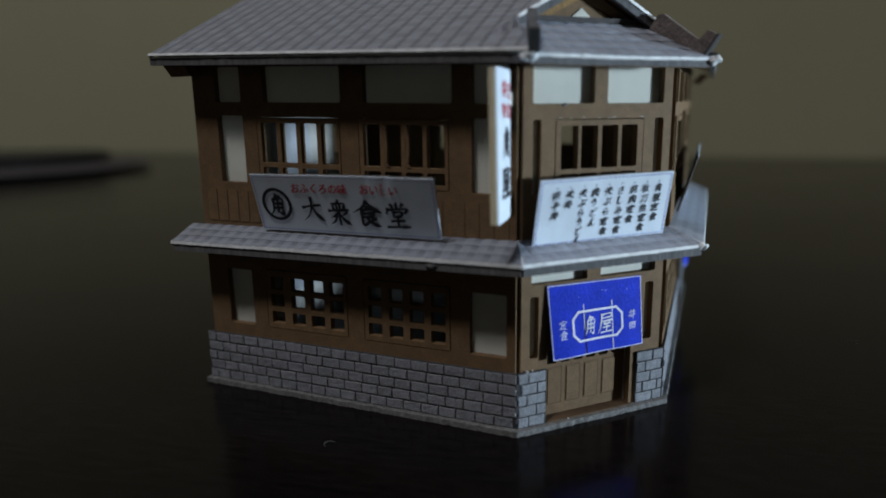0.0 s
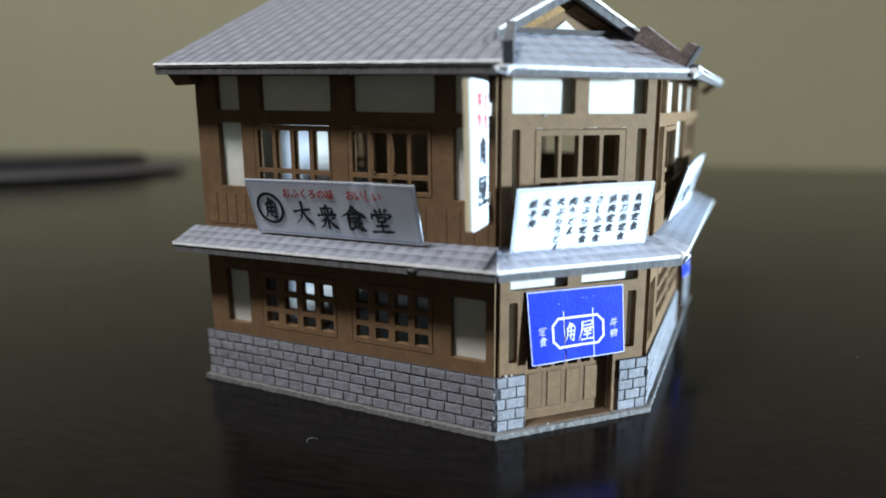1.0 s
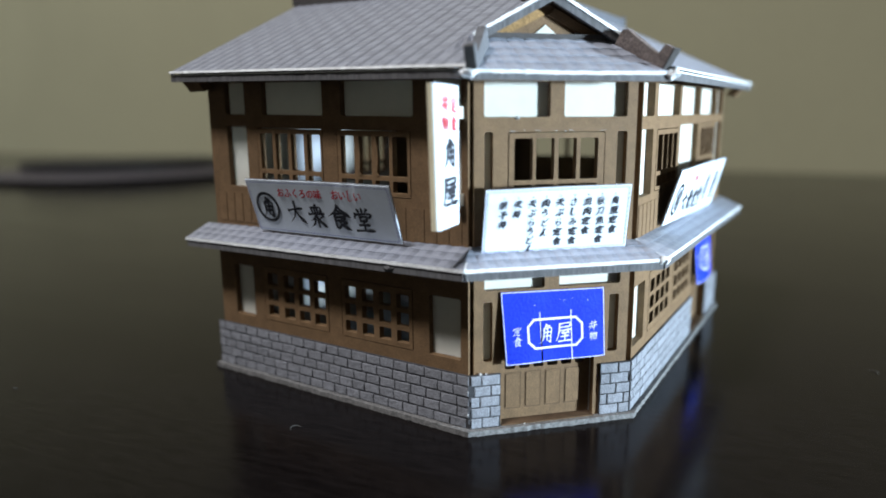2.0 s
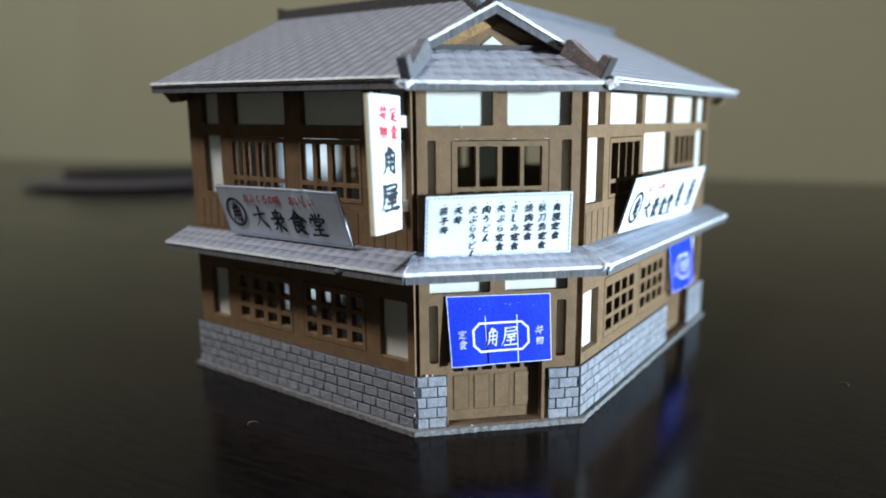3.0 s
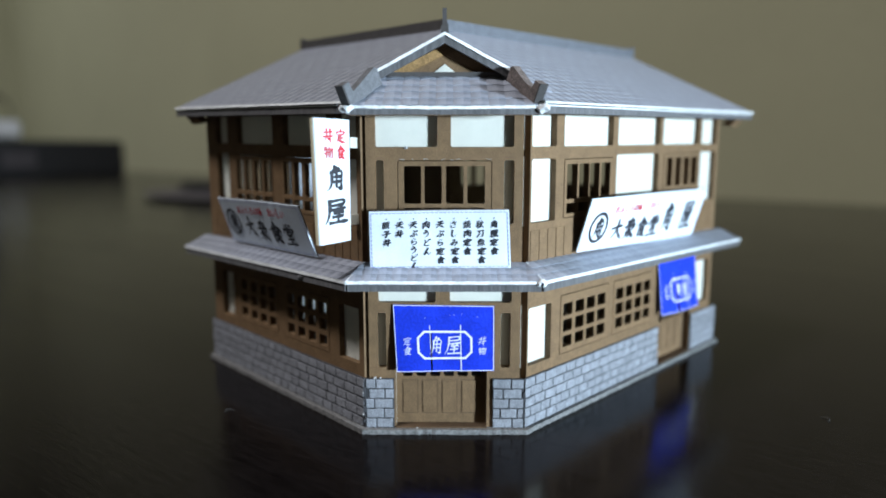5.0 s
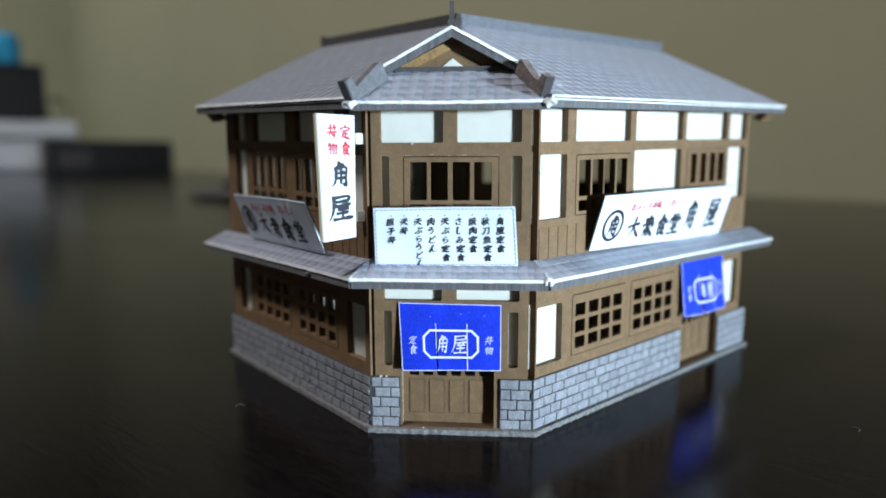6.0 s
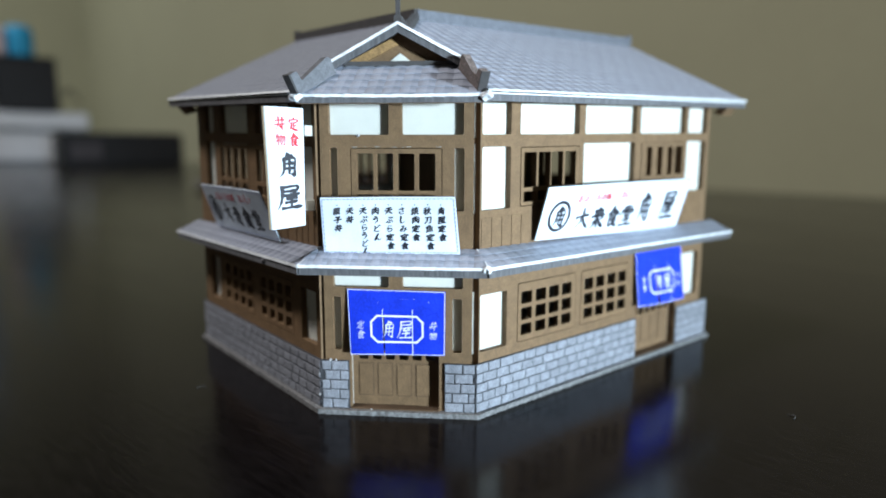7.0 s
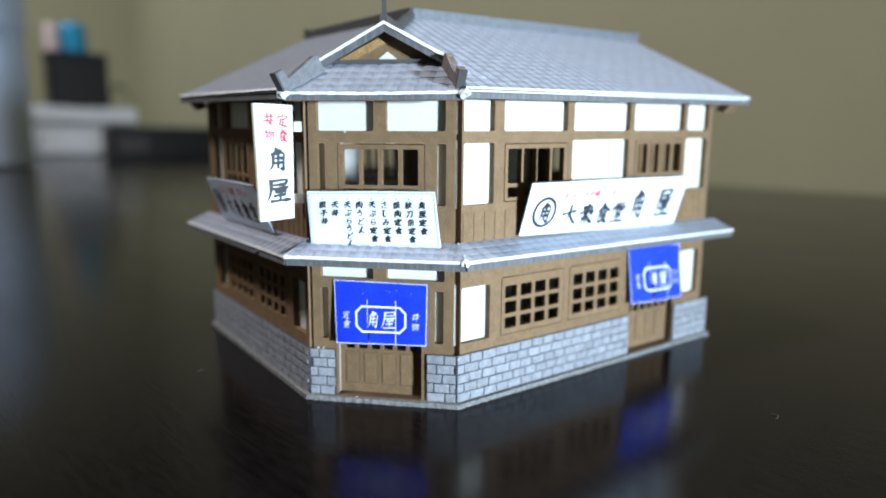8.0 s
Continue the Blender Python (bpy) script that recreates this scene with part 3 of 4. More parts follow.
def tile_mesh():
    """One pantile, a unit wide and a unit long, its round back along the slope."""
    bm = bmesh.new()
    shape = [(0.0, 0.0), (0.15, 0.6), (0.35, 0.95), (0.6, 1.0), (0.8, 0.65), (1.0, 0.05)]
    rows = [[bm.verts.new((x, y, z * 0.048 + lift)) for x, z in shape] for y, lift in ((0.0, 0.0), (0.0, 0.034), (0.55, 0.017), (1.0, 0.0))]
    for r in range(3):
        for i in range(5):
            f = bm.faces.new((rows[r][i], rows[r][i + 1], rows[r + 1][i + 1], rows[r + 1][i]))
            # print tones; the upper third is darkened as shadow under the next row
            f.material_index = ((1, 1, 1, 2, 2), (0, 0, 0, 1, 1), (1, 1, 1, 2, 2))[r][i]
    me = bpy.data.meshes.new("tile")
    bm.to_mesh(me)
    bm.free()
    for m in (ROOF, ROOF_MID, ROOF_LINE):
        me.materials.append(m)
    return me


TILE = tile_mesh()


def lay_tiles(parent, P, u0, u1, h_low, z_low, h_top, z_top, rows, pitch, shrink, seams=()):
    """Tiles in straight columns on a sloping sheet whose ends run in by shrink(t) at height t."""
    foot = BASE[parent.name]
    n = int(round((u1 - u0) / pitch))
    w = (u1 - u0) / n
    for r in range(rows):
        t0, t1 = r / rows, (r + 1) / rows
        for i in range(n):
            u = u0 + i * w
            lo, hi = shrink(t0), shrink(t1)
            if not seams and (u < u0 + max(lo, hi) - 0.6 * w or u + w > u1 - max(lo, hi) + 0.6 * w):
                continue
            at = lambda k, t: P(k, z_low + (z_top - z_low) * t, h_low + (h_top - h_low) * t)
            o, a, b = at(u, t0), at(u + w, t0), at(u, t1)
            x, y = a - o, b - o
            zdir = x.cross(y).normalized()
            ob = new("tile", TILE)
            ob.parent = parent
            m = Matrix((x, y, zdir * x.length)).transposed().to_4x4()
            m.translation = o + zdir * 0.004
            square = [o, a, b, a + b - o]
            away = [max((c - p).dot(k) for c in square) for p, k in seams]
            if any(min((c - p).dot(k) for c in square) >= -0.002 for p, k in seams):
                bpy.data.objects.remove(ob)
                continue
            if any(d > 0.002 for d in away):
                bpy.data.objects.remove(ob)
                piece = bmesh.new()
                piece.from_mesh(TILE)
                piece.transform(m)
                for p, k in seams:
                    cut(piece, p, k)
                if piece.faces:
                    part("tile", piece, [ROOF, ROOF_MID, ROOF_LINE], parent)
                else:
                    piece.free()
                continue
            m = Matrix.Diagonal((CM, CM, CM, 1)) @ m
            m.translation -= foot
            ob.matrix_basis = m


def make_skirt():
    P = FRONT
    h0, z0, h1, z1 = 0.37, 4.455, -0.56, 4.965
    b = bmesh.new()
    slab(b, [P(-0.09, z0, h0), P(2.353, z0, h0), P(2.04, z1, h1), P(0.223, z1, h1)], (0, 0, -0.03))
    skirt = part("skirt_roof", b, ROOF_MID, house, "grey printed tile skirt roof below the gable")
    b = bmesh.new()
    ragged(b, lambda k: P(-0.1 + 2.463 * k, z0 - 0.002 - 0.012 * math.sin(math.pi * k), h0 + 0.012), 60, 31, 0.038, P(0, 0, -0.04) - P(0, 0, 0))
    part("card_edge", b, CUT, skirt, "white cut edge of the roof card")
    b = bmesh.new()
    box(b, P, -0.08, 2.343, z0 - 0.10, z0 - 0.024, h0 - 0.06, h0)
    part("fascia", b, FASCIA, skirt, "grey printed fascia strip under the eave")
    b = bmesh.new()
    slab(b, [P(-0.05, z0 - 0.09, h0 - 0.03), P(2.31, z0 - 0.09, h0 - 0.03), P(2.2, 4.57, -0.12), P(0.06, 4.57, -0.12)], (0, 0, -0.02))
    # same darker brown as under the main slopes
    part("underside", b, DARK_KRAFT, skirt)
    b = bmesh.new()
    box(b, P, 0.36, 1.90, z1 - 0.09, z1 + 0.005, h1 + 0.09, h1 + 0.14)
    part("top_strip", b, DARKCARD, skirt, "dark grey card strip along the top of the tiles")
    lay_tiles(skirt, P, -0.09, 2.353, h0, z0, h1, z1, 5, 0.222, lambda t: 0.31 * t)
    for u in (-0.09, 2.353):
        b = bmesh.new()
        bmesh.ops.create_icosphere(b, subdivisions=3, radius=0.085, matrix=Matrix.Translation(P(u, z0 - 0.015, h0 - 0.02)) @ Matrix.Diagonal((1.3, 0.9, 0.8, 1)))
        for v in b.verts:
            v.co += Vector([noise.noise(v.co * 16 + Vector((k, 0, 0))) for k in (0, 7, 14)]) * 0.035
        part("glue_blob", b, CUT, skirt, "white glue blob at the roof corner")


make_skirt()
T8 = math.tan(math.radians(22.5))


def make_eave_roof(base, sag, u0, u1, mitre0, mitre1, rows, label):
    """A narrow tiled roof between the storeys, sagging a little towards its far end."""
    h0, z0, h1, z1 = 0.36, 2.228, -0.07, 2.41

    def P(u, z, h):
        p = base(u, 0.0, h)
        return Vector((p.x, p.y, z - sag * abs(u) / 5))
    at = lambda u, m, h: u + m * T8 * h
    a0, b0, a1, b1 = at(u0, -mitre0, h0), at(u1, mitre1, h0), at(u0, -mitre0, h1), at(u1, mitre1, h1)
    b = bmesh.new()
    n = 6
    for i in range(n):
        f, g = i / n, (i + 1) / n
        slab(b, [P(a0 + (b0 - a0) * f, z0, h0), P(a0 + (b0 - a0) * g, z0, h0), P(a1 + (b1 - a1) * g, z1, h1), P(a1 + (b1 - a1) * f, z1, h1)], (0, 0, -0.03))
    roof = part("eave_roof", b, ROOF_MID, house, label)
    b = bmesh.new()
    ragged(b, lambda k: P(a0 + (b0 - a0) * k, z0 - 0.004, h0 + 0.012), int((b0 - a0) * 26), int(a0 * 10) + 60, 0.038, P(0, 0, -0.04) - P(0, 0, 0))
    part("card_edge", b, CUT, roof, "white cut edge of the roof card")
    b = bmesh.new()
    box(b, P, a0 + 0.02, b0 - 0.02, z0 - 0.125, z0 - 0.026, h0 - 0.06, h0 - 0.004)
    part("fascia", b, FASCIA, roof, "grey printed fascia strip under the eave")
    for m, p, q in ((mitre0, (a0, a1), -1), (mitre1, (b0, b1), 1)):
        if m and q == -1:
            b = bmesh.new()
            lo, hi = P(p[0], z0 + 0.016, h0), P(p[1], z1 + 0.016, h1)
            beam(b, lo, hi, P(p[0] - q * 0.022, z0 + 0.016, h0) - lo, (0, 0, -0.04))
            part("card_edge", b, CUT, roof)
    seams = []
    for m, p, q, s in ((mitre0, a0, a1, -1), (mitre1, b0, b1, 1)):
        if m:
            lo, hi = P(p, z0, h0), P(q, z1, h1)
            k = (hi - lo).cross(Vector((0, 0, 1))).normalized()
            k = k if k.dot(P(1, 0, 0) - P(0, 0, 0)) * s > 0 else -k
            seams.append((lo, k))
    lay_tiles(roof, P, a0, b0, h0 - 0.005, z0 + 0.002, h1, z1 + 0.004, rows, 0.2, lambda t: 0.0, seams)
    return roof


side_roof = make_eave_roof(SIDE, 0.03, -4.88, 0.0, 0, 1, 3, "grey printed tile eave roof along the shaded wall")
front_roof = make_eave_roof(FRONT, 0.0, 0.0, 2.263, 1, 1, 3, "grey printed tile eave roof over the entrance")
make_eave_roof(LONG, 0.025, 0.0, 6.42, 1, 0, 3, "grey printed tile eave roof along the lit wall")


def make_glue_flake():
    b = bmesh.new()
    bmesh.ops.create_icosphere(b, subdivisions=2, radius=0.06, matrix=Matrix.Translation(SIDE(-0.93, 2.135, 0.36)) @ Matrix.Diagonal((1.3, 0.5, 0.5, 1)))
    for v in b.verts:
        v.co += Vector((noise.noise(v.co * 18), noise.noise(v.co * 18 + Vector((5, 0, 0))), noise.noise(v.co * 18 + Vector((0, 5, 0))))) * 0.02
    part("glue_flake", b, FASCIA, side_roof, "flake of dried glue under the eave edge")
    for u, r in ((-0.14, 0.034), (2.40, 0.055)):
        b = bmesh.new()
        bmesh.ops.create_icosphere(b, subdivisions=3, radius=r, matrix=Matrix.Translation(FRONT(u, 2.215, 0.35)) @ Matrix.Diagonal((1.3, 1.0, 0.8, 1)))
        for v in b.verts:
            v.co += Vector([noise.noise(v.co * 20 + Vector((k, 0, 0))) for k in (0, 7, 14)]) * r * 0.5
        part("glue_blob", b, CUT, front_roof, "white glue blob at the roof corner")


make_glue_flake()

# ---- signs, hung cloth and lettering ----


def quad(tl, tr, br, bl, bulge=lambda a, b: 0.0):
    """A map from centimetres on a sign (x from its left edge, y from its foot, h off its face) to the world."""
    tl, tr, br, bl = (Vector(p) for p in (tl, tr, br, bl))
    w, t = ((tr - tl).length + (br - bl).length) / 2, ((tl - bl).length + (tr - br).length) / 2
    n = (tr - bl).cross(tl - br).normalized()

    def Q(x, y, h):
        a, b = x / w, y / t
        p = (bl * (1 - a) + br * a) * (1 - b) + (tl * (1 - a) + tr * a) * b
        return p + n * (h + bulge(a, b))
    return Q, w, t


GLYPHS = {}


def glyph(char):
    """The outline of one character in the built-in font, as points in a unit square and faces."""
    if char not in GLYPHS:
        curve = bpy.data.curves.new("letter", "FONT")
        curve.body, curve.resolution_u = char, 2
        ob = new("letter", curve)
        bpy.context.view_layer.update()
        me = bpy.data.meshes.new_from_object(ob.evaluated_get(bpy.context.evaluated_depsgraph_get()))
        GLYPHS[char] = [(v.co.x, v.co.y + 0.12) for v in me.vertices], [tuple(f.vertices) for f in me.polygons]
        bpy.data.objects.remove(ob)
        bpy.data.curves.remove(curve)
        bpy.data.meshes.remove(me)
    return GLYPHS[char]


# brushed strokes in a unit square: h pressed at both ends, v upright, p swept off to a point, n a heavy falling sweep, d a dot
MARK_A = [("p", [(0.44, 1), (0.36, 0.86), (0.18, 0.72)]), ("h", [(0.42, 0.9), (0.66, 0.93), (0.55, 0.79)]), ("p", [(0.27, 0.76), (0.27, 0.42), (0.2, 0.16), (0.03, 0)]), ("h", [(0.28, 0.76), (0.78, 0.81), (0.78, 0.4), (0.76, 0.05), (0.64, 0.11)]), ("h", [(0.28, 0.56), (0.76, 0.59)]), ("h", [(0.27, 0.35), (0.76, 0.38)]), ("v", [(0.52, 0.77), (0.51, 0.14)])]
MARK_B = [("h", [(0.2, 0.91), (0.84, 0.96), (0.79, 0.77)]), ("h", [(0.2, 0.73), (0.8, 0.77)]), ("p", [(0.2, 0.93), (0.19, 0.5), (0.12, 0.22), (0, 0)]), ("h", [(0.28, 0.57), (0.9, 0.62)]), ("h", [(0.54, 0.58), (0.36, 0.43), (0.76, 0.47)]), ("d", [(0.68, 0.56), (0.81, 0.43)]), ("h", [(0.34, 0.26), (0.8, 0.3)]), ("v", [(0.57, 0.42), (0.56, 0.05)]), ("h", [(0.2, 0.02), (1, 0.06)])]
BRUSH = {}
BRUSH["大"] = [("h", [(0.06, 0.58), (0.5, 0.66), (0.9, 0.7)]), ("p", [(0.5, 1), (0.48, 0.66), (0.34, 0.3), (0.04, 0.04)]), ("n", [(0.5, 0.62), (0.66, 0.32), (0.99, 0.03)])]
BRUSH["衆"] = [("p", [(0.52, 1), (0.42, 0.88)]), ("v", [(0.24, 0.86), (0.28, 0.6)]), ("h", [(0.24, 0.86), (0.77, 0.89), (0.71, 0.61)]), ("v", [(0.42, 0.86), (0.43, 0.62)]), ("v", [(0.58, 0.87), (0.57, 0.62)]), ("h", [(0.05, 0.57), (0.95, 0.63)]), ("v", [(0.5, 0.56), (0.5, 0)]), ("p", [(0.42, 0.47), (0.3, 0.37), (0.1, 0.28)]), ("p", [(0.36, 0.36), (0.26, 0.14), (0.04, 0)]), ("p", [(0.86, 0.52), (0.66, 0.4)]), ("n", [(0.55, 0.44), (0.72, 0.2), (0.98, 0.02)])]
BRUSH["食"] = [("p", [(0.5, 1), (0.34, 0.76), (0, 0.54)]), ("n", [(0.5, 0.98), (0.7, 0.76), (1, 0.57)]), ("d", [(0.49, 0.79), (0.52, 0.69)]), ("h", [(0.3, 0.65), (0.71, 0.68), (0.68, 0.36)]), ("h", [(0.31, 0.51), (0.68, 0.53)]), ("h", [(0.3, 0.36), (0.68, 0.38)]), ("v", [(0.31, 0.66), (0.3, 0.03), (0.54, 0.17)]), ("p", [(0.78, 0.31), (0.56, 0.2)]), ("n", [(0.46, 0.34), (0.62, 0.14), (0.92, 0)])]
BRUSH["堂"] = [("d", [(0.5, 1), (0.5, 0.83)]), ("d", [(0.25, 0.95), (0.34, 0.82)]), ("p", [(0.77, 0.98), (0.64, 0.82)]), ("v", [(0.1, 0.76), (0.05, 0.57)]), ("h", [(0.12, 0.73), (0.94, 0.79), (0.84, 0.62)]), ("v", [(0.34, 0.64), (0.35, 0.46)]), ("h", [(0.34, 0.63), (0.71, 0.66), (0.66, 0.47)]), ("h", [(0.35, 0.46), (0.66, 0.48)]), ("h", [(0.25, 0.27), (0.79, 0.31)]), ("v", [(0.51, 0.44), (0.5, 0.04)]), ("h", [(0.04, 0.01), (1, 0.06)])]
BRUSH["定"] = [("d", [(0.5, 1), (0.51, 0.86)]), ("v", [(0.1, 0.82), (0.05, 0.63)]), ("h", [(0.1, 0.79), (0.93, 0.85), (0.83, 0.68)]), ("h", [(0.25, 0.58), (0.77, 0.63)]), ("v", [(0.52, 0.6), (0.5, 0.14)]), ("h", [(0.52, 0.35), (0.8, 0.38)]), ("p", [(0.3, 0.46), (0.22, 0.2), (0.02, 0.02)]), ("n", [(0.2, 0.24), (0.45, 0.08), (1, 0.01)])]
BRUSH["丼"] = [("h", [(0.1, 0.74), (0.9, 0.81)]), ("h", [(0.02, 0.42), (0.98, 0.49)]), ("p", [(0.34, 1), (0.33, 0.5), (0.1, 0.02)]), ("v", [(0.68, 1), (0.68, 0)]), ("d", [(0.46, 0.34), (0.57, 0.2)])]
BRUSH["天"] = [("h", [(0.2, 0.87), (0.82, 0.93)]), ("h", [(0.06, 0.56), (0.94, 0.64)]), ("p", [(0.5, 0.88), (0.46, 0.5), (0.03, 0.02)]), ("n", [(0.5, 0.56), (0.66, 0.28), (1, 0.02)])]
BRUSH["子"] = [("h", [(0.22, 0.92), (0.76, 0.95), (0.5, 0.72)]), ("v", [(0.5, 0.72), (0.54, 0.3), (0.46, 0.02), (0.32, 0.13)]), ("h", [(0.02, 0.46), (0.98, 0.54)])]
BRUSH["肉"] = [("v", [(0.14, 0.78), (0.13, 0)]), ("h", [(0.14, 0.77), (0.87, 0.82), (0.86, 0.03), (0.74, 0.11)]), ("p", [(0.5, 1), (0.44, 0.7), (0.25, 0.46)]), ("n", [(0.48, 0.74), (0.72, 0.5)]), ("p", [(0.5, 0.5), (0.42, 0.3), (0.25, 0.14)]), ("n", [(0.5, 0.44), (0.72, 0.18)])]
BRUSH["う"] = [("d", [(0.34, 1), (0.64, 0.88)]), ("p", [(0.22, 0.6), (0.6, 0.72), (0.76, 0.46), (0.6, 0.16), (0.34, 0)])]
BRUSH["し"] = [("p", [(0.34, 1), (0.3, 0.4), (0.38, 0.06), (0.6, 0.04), (0.84, 0.26)])]
BRUSH["ん"] = [("p", [(0.52, 1), (0.1, 0.02), (0.42, 0.42), (0.56, 0.06), (0.74, 0.04), (0.96, 0.32)])]
PRESS = {"h": (1.15, 0.75, 0.8, 1.2, 0.7), "v": (1.2, 0.9, 0.85, 0.9, 0.7), "p": (1.25, 1.0, 0.8, 0.5, 0.12), "n": (0.5, 0.85, 1.2, 1.5, 0.25), "d": (0.5, 1.1, 1.3, 1.1, 0.5)}


def brush(bm, Q, kind, pts, pen, h):
    """One brush stroke: a smooth flat ribbon through pts on a sign, its width following the pressure of the hand."""
    ext = [pts[0], *pts, pts[-1]]
    line = []
    for a, b, c, d in zip(ext, ext[1:], ext[2:], ext[3:]):
        for k in range(4):
            t = k / 4
            line.append(tuple(0.5 * (2 * b[i] + (c[i] - a[i]) * t + (2 * a[i] - 5 * b[i] + 4 * c[i] - d[i]) * t * t + (3 * b[i] - a[i] - 3 * c[i] + d[i]) * t ** 3) for i in (0, 1)))
    line.append(pts[-1])
    press = PRESS[kind]
    n = len(line) - 1
    pairs = []
    for k, (x, y) in enumerate(line):
        (xa, ya), (xb, yb) = line[max(0, k - 1)], line[min(n, k + 1)]
        d = math.hypot(xb - xa, yb - ya) or 1e-6
        ux, uy = (xb - xa) / d, (yb - ya) / d
        s = 4 * k / n
        i = min(3, int(s))
        w = pen / 2 * (press[i] + (press[i + 1] - press[i]) * (s - i)) * (1 + 0.12 * math.sin(40 * x + 61 * y))
        e = (-0.4 * pen if k == 0 else (0.3 * pen if k == n else 0.0))
        x, y = x + ux * e, y + uy * e
        pairs.append((bm.verts.new(Q(x - uy * w, y + ux * w, h)), bm.verts.new(Q(x + uy * w, y - ux * w, h))))
    for (a, b), (c, d) in zip(pairs, pairs[1:]):
        bm.faces.new((a, b, d, c))


def bar(bm, Q, pts, width, h, closed=False):
    """A flat brush line through points on a sign."""
    pts = pts + pts[:1] if closed else pts
    for (x0, y0), (x1, y1) in zip(pts, pts[1:]):
        d = math.hypot(x1 - x0, y1 - y0) or 1e-6
        ux, uy = (x1 - x0) / d, (y1 - y0) / d
        e = width * 0.4
        x0, y0, x1, y1 = x0 - ux * e, y0 - uy * e, x1 + ux * e, y1 + uy * e
        nx, ny = -uy * width / 2, ux * width / 2
        n = max(1, int(d / 0.15))
        for k in range(n):
            f, g = k / n, (k + 1) / n
            q = [(x0 + (x1 - x0) * f + nx, y0 + (y1 - y0) * f + ny), (x0 + (x1 - x0) * f - nx, y0 + (y1 - y0) * f - ny), (x0 + (x1 - x0) * g - nx, y0 + (y1 - y0) * g - ny), (x0 + (x1 - x0) * g + nx, y0 + (y1 - y0) * g + ny)]
            bm.faces.new([bm.verts.new(Q(x, y, h)) for x, y in q])


def letters(parent, Q, chars, material, label, h=0.008, lean=0.0, rise=0.0, bold=0.012, pen=0.125):
    """chars: (character or mark, centre x, centre y, width, height) in centimetres on the sign; one mesh. rise: how far the writing climbs to the side."""
    bm = bmesh.new()
    for c, x, y, w, t in chars:
        strokes = c if isinstance(c, list) else BRUSH.get(c)
        if strokes:
            for k, (kind, pts) in enumerate(strokes):
                brush(bm, Q, kind, [(x + (a - 0.5 + lean * (b - 0.5)) * w, y + (b - 0.5 + rise * (a - 0.5)) * t) for a, b in pts], pen * w, h + 0.0003 * k)
            continue
        pts, faces = glyph(c)
        for k, (p, q) in enumerate(((-1, -1), (1, -1), (-1, 1), (1, 1)) if bold else ((0, 0),)):
            vs = [bm.verts.new(Q(x + (a - 0.5 + lean * (b - 0.5) + p * bold) * w, y + (b - 0.5 + rise * (a - 0.5) + q * bold) * t, h + 0.0006 * k)) for a, b in pts]
            for f in faces:
                bm.faces.new([vs[i] for i in f])
    bm.normal_update()
    return part("lettering", bm, material, parent, label)


def make_board(name, corners, thick, label, dents=()):
    Q, w, t = quad(*corners, bulge=lambda a, b: 0.008 * b * math.sin(7 * a + 1) - sum(d * math.exp(-((a - c) / 0.022) ** 2) * max(0.0, b) ** 5 for c, d in dents))
    bm = bmesh.new()
    n = 64
    for i in range(n):
        x0, x1 = w * i / n, w * (i + 1) / n
        for j in range(6):
            box(bm, Q, x0, x1, t * j / 6, t * (j + 1) / 6, -thick, 0)
    bmesh.ops.remove_doubles(bm, verts=bm.verts[:], dist=0.001)
    ob = part(name, bm, [SIGN], house, label)
    b = bmesh.new()
    for i in range(16):
        for j in range(6):
            box(b, Q, 0.004 + (w - 0.008) * i / 16, 0.004 + (w - 0.008) * (i + 1) / 16, 0.004 + t * j / 6, 0.004 + t * (j + 1) / 6, -thick - 0.02, -thick - 0.003)
    part("backing", b, FASCIA, ob, "dark card backing of the sign")
    return ob, Q, w, t


def dashes(parent, Q, w, t, inset, top=True):
    bm = bmesh.new()
    runs = [((inset, t - inset), (w - inset, t - inset)), ((w - inset, t - inset), (w - inset, inset)), ((inset, inset), (inset, t - inset)), ((inset, inset), (w - inset, inset))]
    for (x0, y0), (x1, y1) in runs:
        d = math.hypot(x1 - x0, y1 - y0)
        n = int(d / 0.055)
        for i in range(n):
            f, g = (i + 0.15) / n, (i + 0.75) / n
            bar(bm, Q, [(x0 + (x1 - x0) * f, y0 + (y1 - y0) * f), (x0 + (x1 - x0) * g, y0 + (y1 - y0) * g)], 0.011, 0.006)
    part("stitched_border", bm, DASH, parent, "printed blue dashed border")


def row(text, x0, x1, y, size, height=None):
    n = len(text)
    return [(c, x0 + (x1 - x0) * (i + 0.5) / n, y, size, height or size) for i, c in enumerate(text)]


def ring(parent, Q, x, y, r, width, material):
    bm = bmesh.new()
    n = 28
    bar(bm, Q, [(x + r * math.cos(2 * math.pi * i / n), y + r * 1.06 * math.sin(2 * math.pi * i / n)) for i in range(n)], width, 0.008, True)
    part("ring", bm, material, parent, "black brushed ring")


